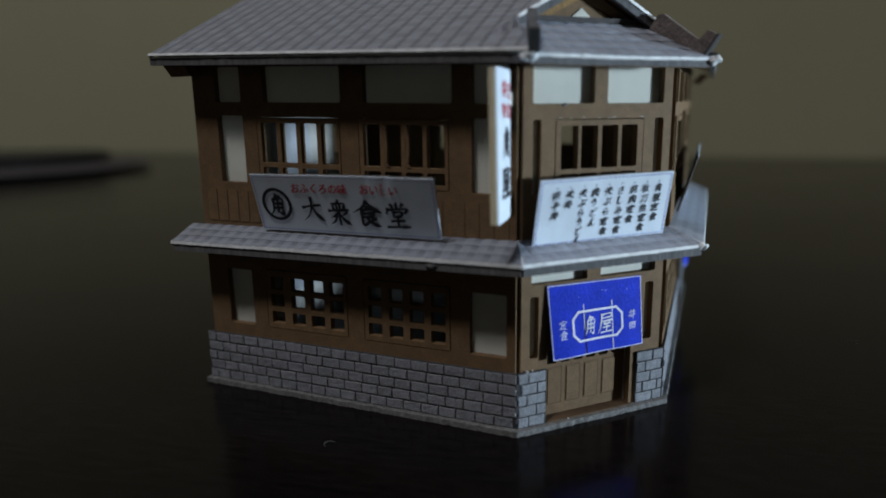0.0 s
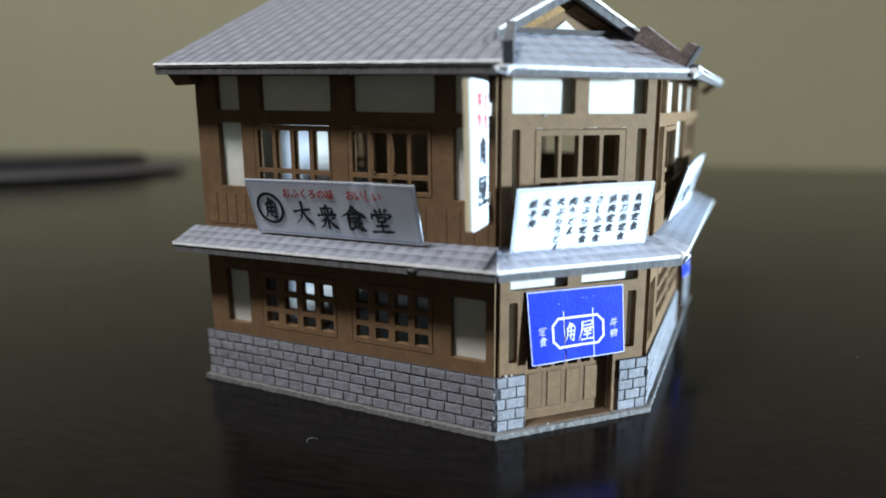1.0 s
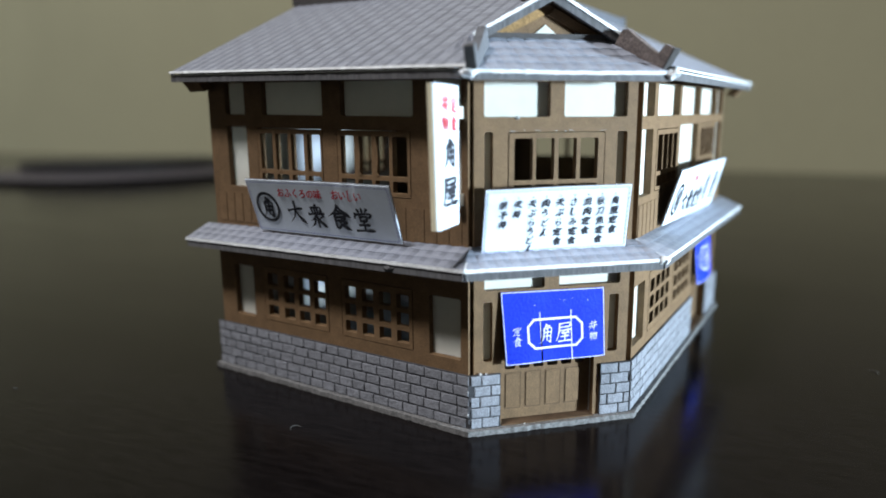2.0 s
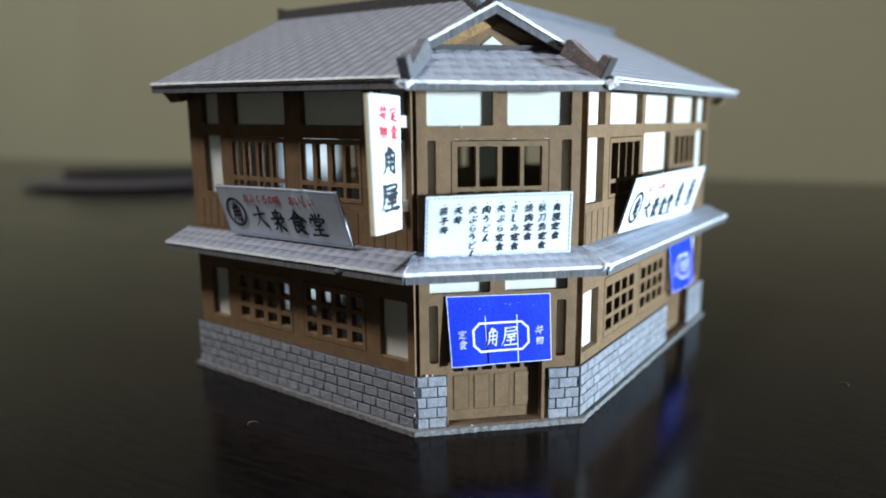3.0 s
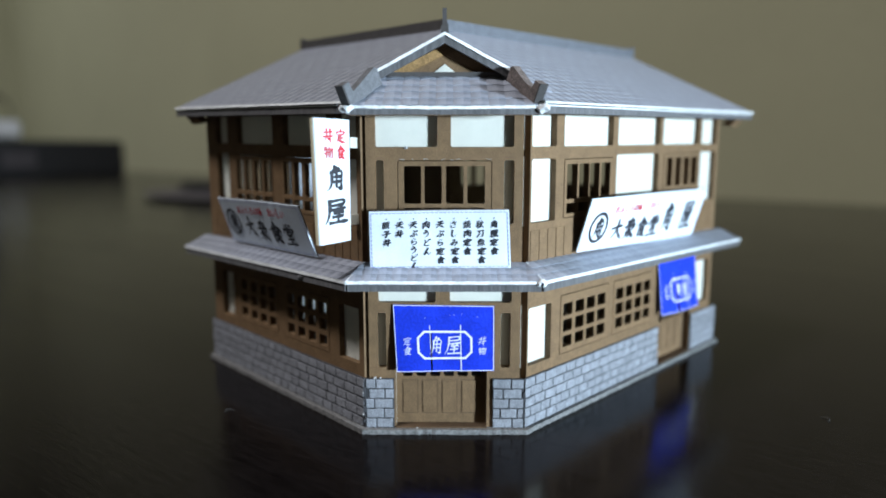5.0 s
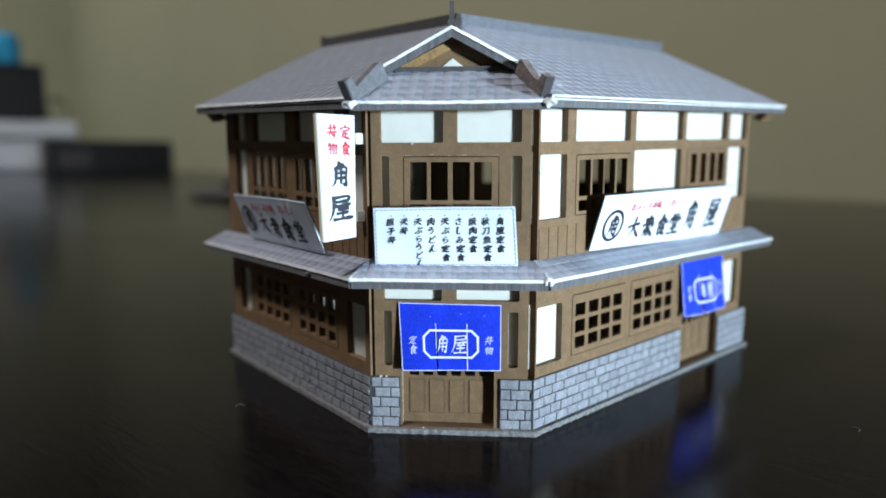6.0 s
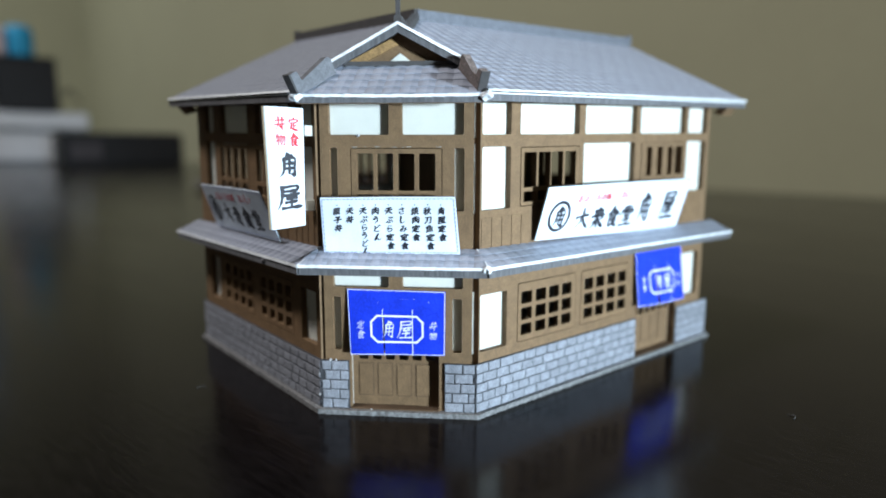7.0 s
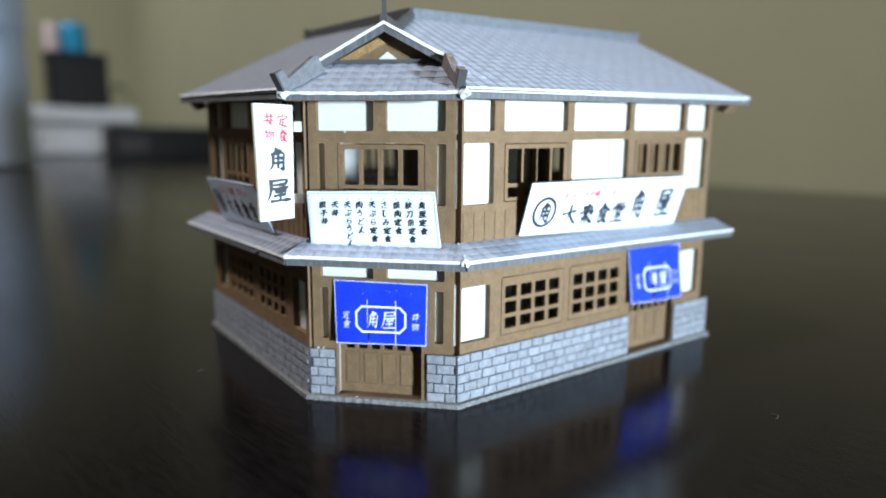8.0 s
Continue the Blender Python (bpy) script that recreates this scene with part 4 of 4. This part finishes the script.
def make_sign_one():
    ob, Q, w, t = make_board("signboard", ((-5.36, 7.06, 3.16), (-2.765, 6.99, 3.162), (-2.815, 7.315, 2.405), (-5.42, 7.34, 2.40)), 0.014, "white paper signboard with black brush lettering, leaning out over the eave roof", ((0.66, 0.010), (0.76, 0.014)))
    ring(ob, Q, 0.33, 0.40, 0.205, 0.045, BLACK)
    letters(ob, Q, [(MARK_A, 0.34, 0.39, 0.27, 0.30)], BLACK, "black mark inside the ring", lean=0.1, pen=0.15)
    letters(ob, Q, [(c, x, y, w, 0.34) for c, x, y, w in zip("大衆食堂", (0.865, 1.25, 1.655, 2.065), (0.345, 0.315, 0.32, 0.315), (0.31, 0.31, 0.38, 0.31))], BLACK, "black brushed lettering", pen=0.125)
    letters(ob, Q, row("おふくろの味", 0.60, 1.42, 0.645, 0.145, 0.15) + row("おいしい", 1.60, 2.12, 0.655, 0.145, 0.15), RED, "small red lettering", lean=0.1, rise=0.12, bold=0.018)
    dashes(ob, Q, w, t, 0.03)


def make_sign_two():
    ob, Q, w, t = make_board("signboard", ((-0.075, 10.15, 3.238), (-0.11, 14.08, 3.25), (-0.32, 13.99, 2.36), (-0.298, 10.126, 2.45)), 0.014, "long white paper signboard with black brush lettering, leaning out over the lit eave roof")
    ring(ob, Q, 0.40, 0.38, 0.22, 0.052, BLACK)
    letters(ob, Q, [(MARK_A, 0.41, 0.37, 0.29, 0.33)], BLACK, "black mark inside the ring", lean=0.1, pen=0.15)
    letters(ob, Q, [(c, x, 0.30, 0.35, 0.34) for c, x in zip("大衆食堂", (0.98, 1.38, 1.78, 2.17))], BLACK, "black brushed lettering", pen=0.145)
    letters(ob, Q, [(MARK_A, 2.65, 0.41, 0.42, 0.48), (MARK_B, 3.37, 0.43, 0.45, 0.48)], BLACK, "two large black marks", pen=0.15)
    letters(ob, Q, row("おふくろの味", 0.74, 1.6, 0.655, 0.14, 0.14) + row("おいしい", 1.85, 2.4, 0.665, 0.14, 0.14), RED, "small red lettering", lean=0.1, rise=0.12, bold=0.018)
    dashes(ob, Q, w, t, 0.03)


def make_menu():
    ob, Q, w, t = make_board("menu_board", ((-1.638, 7.354, 3.131), (-0.327, 8.601, 3.161), (-0.425, 8.78, 2.372), (-1.753, 7.454, 2.357)), 0.014, "white paper menu board with columns of black brush lettering, over the entrance")
    columns = [([MARK_A, MARK_B, "定", "食"], 0.891), (list("秋刀魚定食"), 0.795), (list("焼肉定食"), 0.699), (list("さしみ定食"), 0.605), (list("天ぷら定食"), 0.506), (list("肉うどん"), 0.41), (list("天ぷらうどん"), 0.317), (list("天丼"), 0.218), (list("親子丼"), 0.122)]
    for chars, a in columns:
        pitch = 0.124 if len(chars) < 6 else 0.116
        x = a * w
        top = 0.615
        letters(ob, Q, [(c, x + 0.006 * math.sin(5 * i + 30 * a), top - i * pitch, 0.105, 0.094 if isinstance(c, list) or c in BRUSH else 0.112) for i, c in enumerate(chars)], BLACK, "column of black brushed lettering", bold=0.013, lean=0.10, rise=0.16, pen=0.165)
        bm = bmesh.new()
        bar(bm, Q, [(x, 0.695), (x + 0.004, 0.70)], 0.014, 0.004)
        part("dot", bm, BLACK, ob)
    dashes(ob, Q, w, t, 0.024)


make_sign_one()
make_sign_two()
make_menu()


def make_hanging_sign():
    """A folded strip of paper that stands out from the shaded wall, its broad face towards the lamp."""
    corners = ((-1.959, 6.783, 4.319), (-1.988, 7.325, 4.312), (-1.97, 7.30, 2.735), (-1.94, 6.815, 2.712))
    Q, w, t = quad(*corners, bulge=lambda a, b: 0.022 * math.sin(math.pi * min(1, max(0, a))) * (0.4 + 0.6 * b))
    bm = bmesh.new()
    n, m = 10, 8
    front = [[bm.verts.new(Q(w * i / n, t * j / m, 0)) for i in range(n + 1)] for j in range(m + 1)]
    back = [[bm.verts.new(Q(w * i / n, t * j / m, -0.012 - 0.088 * (1 - i / n))) for i in range(n + 1)] for j in range(m + 1)]
    for g in (front, back):
        for j in range(m):
            for i in range(n):
                bm.faces.new((g[j][i], g[j][i + 1], g[j + 1][i + 1], g[j + 1][i]))
    ob = part("hanging_sign", bm, SIGN, house, "folded white paper sign with red and black lettering, standing out from the wall")
    # the sheet turns round at its outer edge; warm shade is painted into the crease
    bm, crease = bmesh.new(), bmesh.new()
    k = 10
    turn = [(-0.025 * math.sin(math.pi * i / k), -0.05 + 0.05 * math.cos(math.pi * i / k)) for i in range(k + 1)]
    for j in range(m):
        y0, y1 = t * j / m, t * (j + 1) / m
        for i, ((x0, h0), (x1, h1)) in enumerate(zip(turn, turn[1:])):
            b = crease if 3 <= i <= 8 else bm
            b.faces.new([b.verts.new(Q(x0, y0, h0)), b.verts.new(Q(x1, y0, h1)), b.verts.new(Q(x1, y1, h1)), b.verts.new(Q(x0, y1, h0))])
    for b in (bm, crease):
        bmesh.ops.remove_doubles(b, verts=b.verts[:], dist=0.001)
    part("fold", bm, SIGN, ob, "rounded fold along the edge of the sign")
    part("crease", crease, YELLOW, ob, "side of the fold, coloured in warm shade")
    letters(ob, Q, [(c, x * w, y * t, 0.148, 0.165) for c, x, y in (("定", 0.70, 0.865), ("食", 0.70, 0.735), ("丼", 0.33, 0.865), ("物", 0.33, 0.735))], RED, "red lettering at the head of the sign", bold=0.010, pen=0.15)
    letters(ob, Q, [(MARK_A, 0.53 * w, 0.525 * t, 0.30, 0.30)], BLACK, "black brushed mark", pen=0.15)
    letters(ob, Q, [(MARK_B, 0.52 * w, 0.26 * t, 0.37, 0.31)], BLACK, "black brushed mark", pen=0.13)
    for z in (4.02, 3.0):
        bm = bmesh.new()
        box(bm, xyz, -2.075, -2.005, z - 0.07, z + 0.07, 7.35, 7.48)
        part("tab", bm, PAPER, ob, "paper tab glued to the wall")


make_hanging_sign()


def make_noren(corners, label, sway, gap=0.0):
    Q, w, t = quad(*corners, bulge=sway)
    slits = ((0.354, 0.372 + gap), (0.655, 0.663))
    cuts = sorted({i / 12 for i in range(13)} | {s for p in slits for s in p})
    bm = bmesh.new()
    m = 10
    for i, (a, b) in enumerate(zip(cuts, cuts[1:])):
        for j in range(m):
            if any(s[0] <= (a + b) / 2 <= s[1] for s in slits) and j / m < 0.55:
                continue
            for h in (0.0, -0.02):
                bm.faces.new([bm.verts.new(Q(x * w, y * t, h)) for x, y in ((a, j / m), (b, j / m), (b, (j + 1) / m), (a, (j + 1) / m))])
    bmesh.ops.remove_doubles(bm, verts=bm.verts[:], dist=0.0008)
    cloth = part("noren", bm, BLUE, house, label)
    bm = bmesh.new()
    bar(bm, Q, [(0.008, 0.008), (w - 0.008, 0.008), (w - 0.008, t - 0.008), (0.008, t - 0.008)], 0.008, 0.003, True)
    part("border", bm, WHITE_INK, cloth, "white cut edge of the blue curtain")
    bm = bmesh.new()
    x0, x1, y0, y1, c = 0.235 * w, 0.77 * w, 0.20 * t, 0.60 * t, 0.085
    bar(bm, Q, [(x0 + c, y0), (x1 - c, y0), (x1, y0 + c), (x1, y1 - c), (x1 - c, y1), (x0 + c, y1), (x0, y1 - c), (x0, y0 + c)], 0.028, 0.004, True)
    part("emblem_frame", bm, WHITE_INK, cloth, "white eight-sided outline")
    bm = bmesh.new()
    bar(bm, Q, [(0.664 * w, 0.0), (0.664 * w, 0.70 * t)], 0.011, 0.005)
    bar(bm, Q, [(0.357 * w, 0.34 * t), (0.357 * w, 0.70 * t)], 0.008, 0.005)
    part("slit_edge", bm, WHITE_INK, cloth, "white paper edge of the slit")
    bm = bmesh.new()
    for a, b in ((0.56, 0.86), (0.60, 0.85), (0.68, 0.87), (0.31, 0.80), (0.83, 0.83)):
        bar(bm, Q, [(a * w, b * t), (a * w + 0.006, b * t + 0.002)], 0.005, 0.005)
    part("speck", bm, WHITE_INK, cloth, "white specks where the print has rubbed off")
    letters(cloth, Q, [(MARK_A, 0.42 * w, 0.395 * t, 0.185, 0.235), (MARK_B, 0.59 * w, 0.40 * t, 0.22, 0.25)], WHITE_INK, "white marks inside the outline", lean=0.12, pen=0.088)
    letters(cloth, Q, [("定", 0.125 * w, 0.46 * t, 0.105, 0.105), ("食", 0.125 * w, 0.32 * t, 0.115, 0.115), ("丼", 0.88 * w, 0.46 * t, 0.115, 0.115), ("物", 0.88 * w, 0.31 * t, 0.115, 0.115)], WHITE_INK, "small white lettering", lean=0.12, rise=0.1, bold=0.0, pen=0.07)


def cloth_corners(P, us, zs, top, low):
    return P(us[0], zs[0], top), P(us[1], zs[1], top), P(us[2], zs[2], low), P(us[3], zs[3], low)


make_noren(cloth_corners(FRONT, (0.422, 1.81, 1.812, 0.475), (1.836, 1.82, 0.933, 0.908), -0.05, 0.04), "blue paper noren curtain with white emblem, over the entrance", lambda a, b: 0.012 * math.sin(9 * a) * (1 - b))
make_noren(cloth_corners(LONG, (3.77, 5.26, 5.38, 3.80), (2.02, 1.95, 0.95, 1.02), -0.04, 0.06), "blue paper noren curtain with white emblem, over the side door", lambda a, b: 0.05 * math.sin(4 * a) * (1 - b), 0.04)

# ---- things far behind on the table ----


def ring_body(bm, cx, cy, profile, n=40):
    """A turned body: profile of (radius, height) about the upright axis at cx, cy."""
    rings = [[bm.verts.new((cx + r * math.cos(2 * math.pi * i / n), cy + r * math.sin(2 * math.pi * i / n), z)) for i in range(n)] for r, z in profile]
    for a, b in zip(rings, rings[1:]):
        for i in range(n):
            bm.faces.new((a[i], a[(i + 1) % n], b[(i + 1) % n], b[i]))
    bm.faces.new(rings[0][::-1])
    bm.faces.new(rings[-1])


def make_dish():
    x, y = -52.7, 34.2
    t = thing("dish", (x, y, 0), "flat purple-grey round dish with a black lid, lying on the table", "dish")
    bm = bmesh.new()
    ring_body(bm, x, y, [(7.6, 0), (8.2, 0.05), (10.7, 0.26), (11.3, 0.40), (11.2, 0.50), (9.8, 0.62), (8.2, 0.76), (7.4, 0.78)])
    part("plate", bm, GREYRIM, t, "purple-grey flaring plate")
    bm = bmesh.new()
    ring_body(bm, x, y, [(7.6, 0.76), (8.0, 0.84), (8.1, 1.25), (7.8, 1.45), (6.5, 1.5), (0.5, 1.45)])
    part("lid", bm, DARKBOX, t, "glossy black round lid")


make_dish()


def rounded(name, x0, x1, y0, y1, z0, z1, material, parent, r, label="", turn=0.0):
    bm = bmesh.new()
    box(bm, xyz, x0, x1, z0, z1, y0, y1)
    bmesh.ops.bevel(bm, geom=bm.edges[:], offset=r, segments=3, affect="EDGES")
    if turn:
        bmesh.ops.rotate(bm, cent=((x0 + x1) / 2, (y0 + y1) / 2, z0), matrix=Matrix.Rotation(math.radians(turn), 3, "Z"), verts=bm.verts[:])
    return part(name, bm, material, parent, label)


def make_far_things():
    t = thing("black_box", (-148, 37, 0), "long low black plastic box lying on the table", "box")
    body = rounded("body", -154, -143.5, 26.5, 50.6, 0, 7.1, DARKBOX, t, 0.5, turn=0)
    rounded("front_panel", -143.6, -143.2, 28, 34, 1.5, 5.0, GREYRIM, t, 0.1, "grey front panel")
    t = thing("white_container", (-184, 27, 0), "white plastic container standing on the table", "container")
    rounded("body", -192, -176, 15.5, 31.5, 0, 8.2, WHITEBOX, t, 1.0)
    rounded("lid", -193, -175.4, 14.8, 38.2, 8.2, 12.4, WHITEBOX, t, 0.5, "white lid with a wide rim")
    t = thing("black_pot", (-184, 26, 12.4), "square black plastic pen pot standing on the white container", "pen pot")
    rounded("body", -190, -176.5, 19.2, 32.2, 12.4, 25.0, DARKBOX, t, 0.6)
    rounded("rim", -190.4, -176.2, 18.9, 32.5, 24.6, 25.4, DARKBOX, t, 0.3)
    t = thing("cyan_bottle", (-181, 25.6, 25.4), "small bottle with a bright cyan cap in the black pot", "bottle")
    bm = bmesh.new()
    ring_body(bm, -181, 25.6, [(2.5, 20), (2.6, 25.4), (2.9, 26), (2.9, 31.5), (2.3, 32.6)], 24)
    part("cap", bm, CYAN, t, "bright cyan cap")
    t = thing("pink_bottle", (-180, 20.9, 25.4), "small bottle with a pale pink cap in the black pot", "bottle")
    bm = bmesh.new()
    ring_body(bm, -180, 20.9, [(1.5, 20), (1.6, 25.4), (1.8, 26), (1.8, 31), (1.3, 32.2)], 24)
    part("cap", bm, PINK, t, "pale pink cap")
    t = thing("plastic_bottle", (-103, 4.5, 0), "tall pale blue-grey plastic bottle standing on the table", "bottle")
    bm = bmesh.new()
    ring_body(bm, -104, 4.6, [(5.4, 0), (5.9, 0.6), (5.9, 18), (6.3, 19), (6.3, 27), (5.2, 31), (2.0, 33), (2.0, 34)], 40)
    part("body", bm, BOTTLE, t)
    bm = bmesh.new()
    ring_body(bm, -104, 4.6, [(2.3, 34), (2.3, 36.2), (2.1, 36.5)], 24)
    part("cap", bm, BOTTLE, t, "round white cap")
    t = thing("cable", (-168, 33, 12.4), "loop of black cable lying over the white container", "cable")
    bm = bmesh.new()
    n, m = 40, 8
    loop = []
    for i in range(n + 1):
        a = math.pi * i / n
        c = Vector((-177.5 + 0.6 * math.sin(5 * a), 34.6 - 2.3 * math.cos(a), 12.9 + 5.0 * math.sin(a)))
        loop.append([bm.verts.new(c + Vector((0.45 * math.cos(2 * math.pi * k / m), 0, 0.45 * math.sin(2 * math.pi * k / m)))) for k in range(m)])
    for a, b in zip(loop, loop[1:]):
        for k in range(m):
            bm.faces.new((a[k], a[(k + 1) % m], b[(k + 1) % m], b[k]))
    part("loop", bm, DARKBOX, t)


make_far_things()


# ---- dust on the table ----
def make_fibre(x, y, length, bend, turn):
    bm = bmesh.new()
    n, m, r = 14, 5, 0.0045
    last = None
    for i in range(n + 1):
        a = radians(turn) + bend * (i / n - 0.5)
        k = length / max(bend, 0.2)
        c = Vector((x + k * math.sin(a), y - k * math.cos(a), r + 0.004 + 0.012 * math.sin(math.pi * i / n)))
        ring_now = [bm.verts.new(c + Vector((r * math.cos(2 * math.pi * j / m) * math.cos(a + 1.57), r * math.cos(2 * math.pi * j / m) * math.sin(a + 1.57), r * math.sin(2 * math.pi * j / m)))) for j in range(m)]
        if last:
            for j in range(m):
                bm.faces.new((last[j], last[(j + 1) % m], ring_now[(j + 1) % m], ring_now[j]))
        last = ring_now
    ob = part("dust_fibre", bm, FIBRE)
    tagged(ob, "tiny curled grey dust fibre lying on the dark table", "dust")


make_fibre(-3.93, 6.40, 0.22, 3.2, 250)
make_fibre(2.48, 12.5, 0.22, 2.6, 140)
for x, y, k in ((-16.0, 6.4, 0.25), (-12.5, 9.0, 0.2), (6.5, 9.5, 0.12), (-8.6, 5.2, 0.1)):
    make_fibre(x, y, k, 1.2, 40 * x)


def make_dust():
    """Specks of dust strewn over the table round the model."""
    rnd = random.Random(4)
    bm = bmesh.new()
    for _ in range(120):
        x, y, r = rnd.uniform(-30, 16), rnd.uniform(1, 34), rnd.uniform(0.004, 0.011)
        if -6.8 < x < 0.3 and 7 < y < 16:
            continue
        bmesh.ops.create_cone(bm, cap_ends=True, segments=5, radius1=r, radius2=r * 0.5, depth=r * 0.6, matrix=Matrix.Translation((x, y, r * 0.3)))
    ob = part("dust", bm, FIBRE)
    tagged(ob, "pale specks of dust strewn over the dark table", "dust", "", "stuff")


make_dust()

# ---- bricks of the plinth, last ----


def brick_mesh(seed):
    """One rough brick in a unit box: uneven outline, worn arrises and a lumpy face."""
    rnd = random.Random(seed)
    bm = bmesh.new()
    xs, ys = (0.0, 0.05, 0.36, 0.68, 0.95, 1.0), (0.0, 0.09, 0.5, 0.91, 1.0)
    grid = []
    for j, y in enumerate(ys):
        line = []
        for i, x in enumerate(xs):
            rim = i in (0, 5) or j in (0, 4)
            line.append(bm.verts.new((x + rnd.uniform(-0.018, 0.018), y + rnd.uniform(-0.035, 0.035), (0.0 if i in (0, 5) and j in (0, 4) else 0.55) if rim else 0.85 + rnd.uniform(-0.15, 0.15))))
        grid.append(line)
    for j in range(4):
        for i in range(5):
            bm.faces.new((grid[j][i], grid[j][i + 1], grid[j + 1][i + 1], grid[j + 1][i]))
    me = bpy.data.meshes.new("brick")
    bm.to_mesh(me)
    bm.free()
    me.materials.append(BRICK)
    return me


BRICKS = [brick_mesh(k) for k in range(7)]


def make_plinth(P, u0, u1, label, rnd, shift=0.0):
    bm = bmesh.new()
    box(bm, P, u0, u1, 0.07, 0.785, OUT + 0.004, -0.042)
    plinth = part("plinth", bm, MORTAR, house, label)
    foot = BASE[plinth.name]
    rows, pitch, joint = 5, 0.245, 0.017
    tall = (0.785 - 0.07) / rows
    for r in range(rows):
        u = u0 - (pitch * 0.5 if r % 2 else 0.0) - shift
        while u < u1:
            step = pitch * rnd.uniform(0.9, 1.12)
            a, b = max(u, u0) + joint / 2, min(u + step, u1) - joint / 2
            u += step
            if b - a < 0.03:
                continue
            z = 0.07 + r * tall + joint / 2
            o = P(a, z, -0.042)
            m = Matrix((P(b, z, -0.042) - o, P(a, z + tall - joint, -0.042) - o, P(a, z, -0.026 + rnd.uniform(-0.005, 0.005)) - o)).transposed().to_4x4()
            m.translation = o
            m = Matrix.Diagonal((CM, CM, CM, 1)) @ m
            m.translation -= foot
            ob = new("brick", rnd.choice(BRICKS))
            ob.parent = plinth
            ob.matrix_basis = m


rnd = random.Random(7)
make_plinth(SIDE, -4.76, -0.01, "grey printed brick plinth of the shaded wall", rnd, 0.1)
make_plinth(FRONT, 0.03, 0.43, "short grey printed brick pier beside the entrance", rnd, 0.1)
make_plinth(FRONT, 1.80, 2.235, "short grey printed brick pier beside the entrance", rnd)
make_plinth(LONG, 0.02, 3.9, "grey printed brick plinth of the lit wall", rnd)
make_plinth(LONG, 5.24, 6.35, "short grey printed brick pier beside the side door", rnd)


def make_glue():
    """Dried glue along the corner seams of the plinth and under the front roof."""
    rnd = random.Random(11)
    spots = [(FRONT, -0.005, z, -0.03, 0.010) for z in (0.27, 0.58)] + [(FRONT, 2.262, 0.73, -0.04, 0.012)] + [(FRONT, 0.16, 0.79, -0.05, 0.018), (FRONT, 0.24, 0.79, -0.05, 0.012), (FRONT, 0.62, 3.955, -0.06, 0.022), (FRONT, 0.75, 0.075, -0.02, 0.012)]
    for P, u, z, h, r in spots:
        bm = bmesh.new()
        bmesh.ops.create_icosphere(bm, subdivisions=2, radius=r, matrix=Matrix.Translation(P(u, z, h)))
        for v in bm.verts:
            v.co += Vector((rnd.uniform(-1, 1), rnd.uniform(-1, 1), rnd.uniform(-1, 1))) * r * 0.3
        part("glue_blob", bm, GLUE, house, "small pale blob of dried glue")


make_glue()


def make_corner_gaps():
    """Dark gaps where the brick courses of two walls meet at the corners."""
    for u, z0, z1 in ((0.012, 0.15, 0.20), (0.012, 0.31, 0.375), (0.014, 0.455, 0.50), (0.012, 0.60, 0.665), (2.238, 0.22, 0.30), (2.24, 0.52, 0.60)):
        bm = bmesh.new()
        box(bm, FRONT, u - 0.014, u + 0.014, z0, z1, -0.045, -0.019)
        part("joint_gap", bm, MORTAR, house, "dark gap in the corner joint")


make_corner_gaps()


def make_lit_edge_fuzz():
    """Pale paper fibres on the entrance wall, added as the window's lamp-lit cut edge."""
    rnd = random.Random(5)
    bm = bmesh.new()
    for _ in range(9):
        u, z = rnd.uniform(0.5, 1.76), 3.80 + rnd.uniform(-0.006, 0.006)
        box(bm, FRONT, u, u + rnd.uniform(0.01, 0.07), z, z + 0.003, OUT, OUT + 0.007)
    part("paper_fuzz", bm, CUT, house, "pale paper fibres painting the lamp-lit cut edge over the window", "stuff")


make_lit_edge_fuzz()
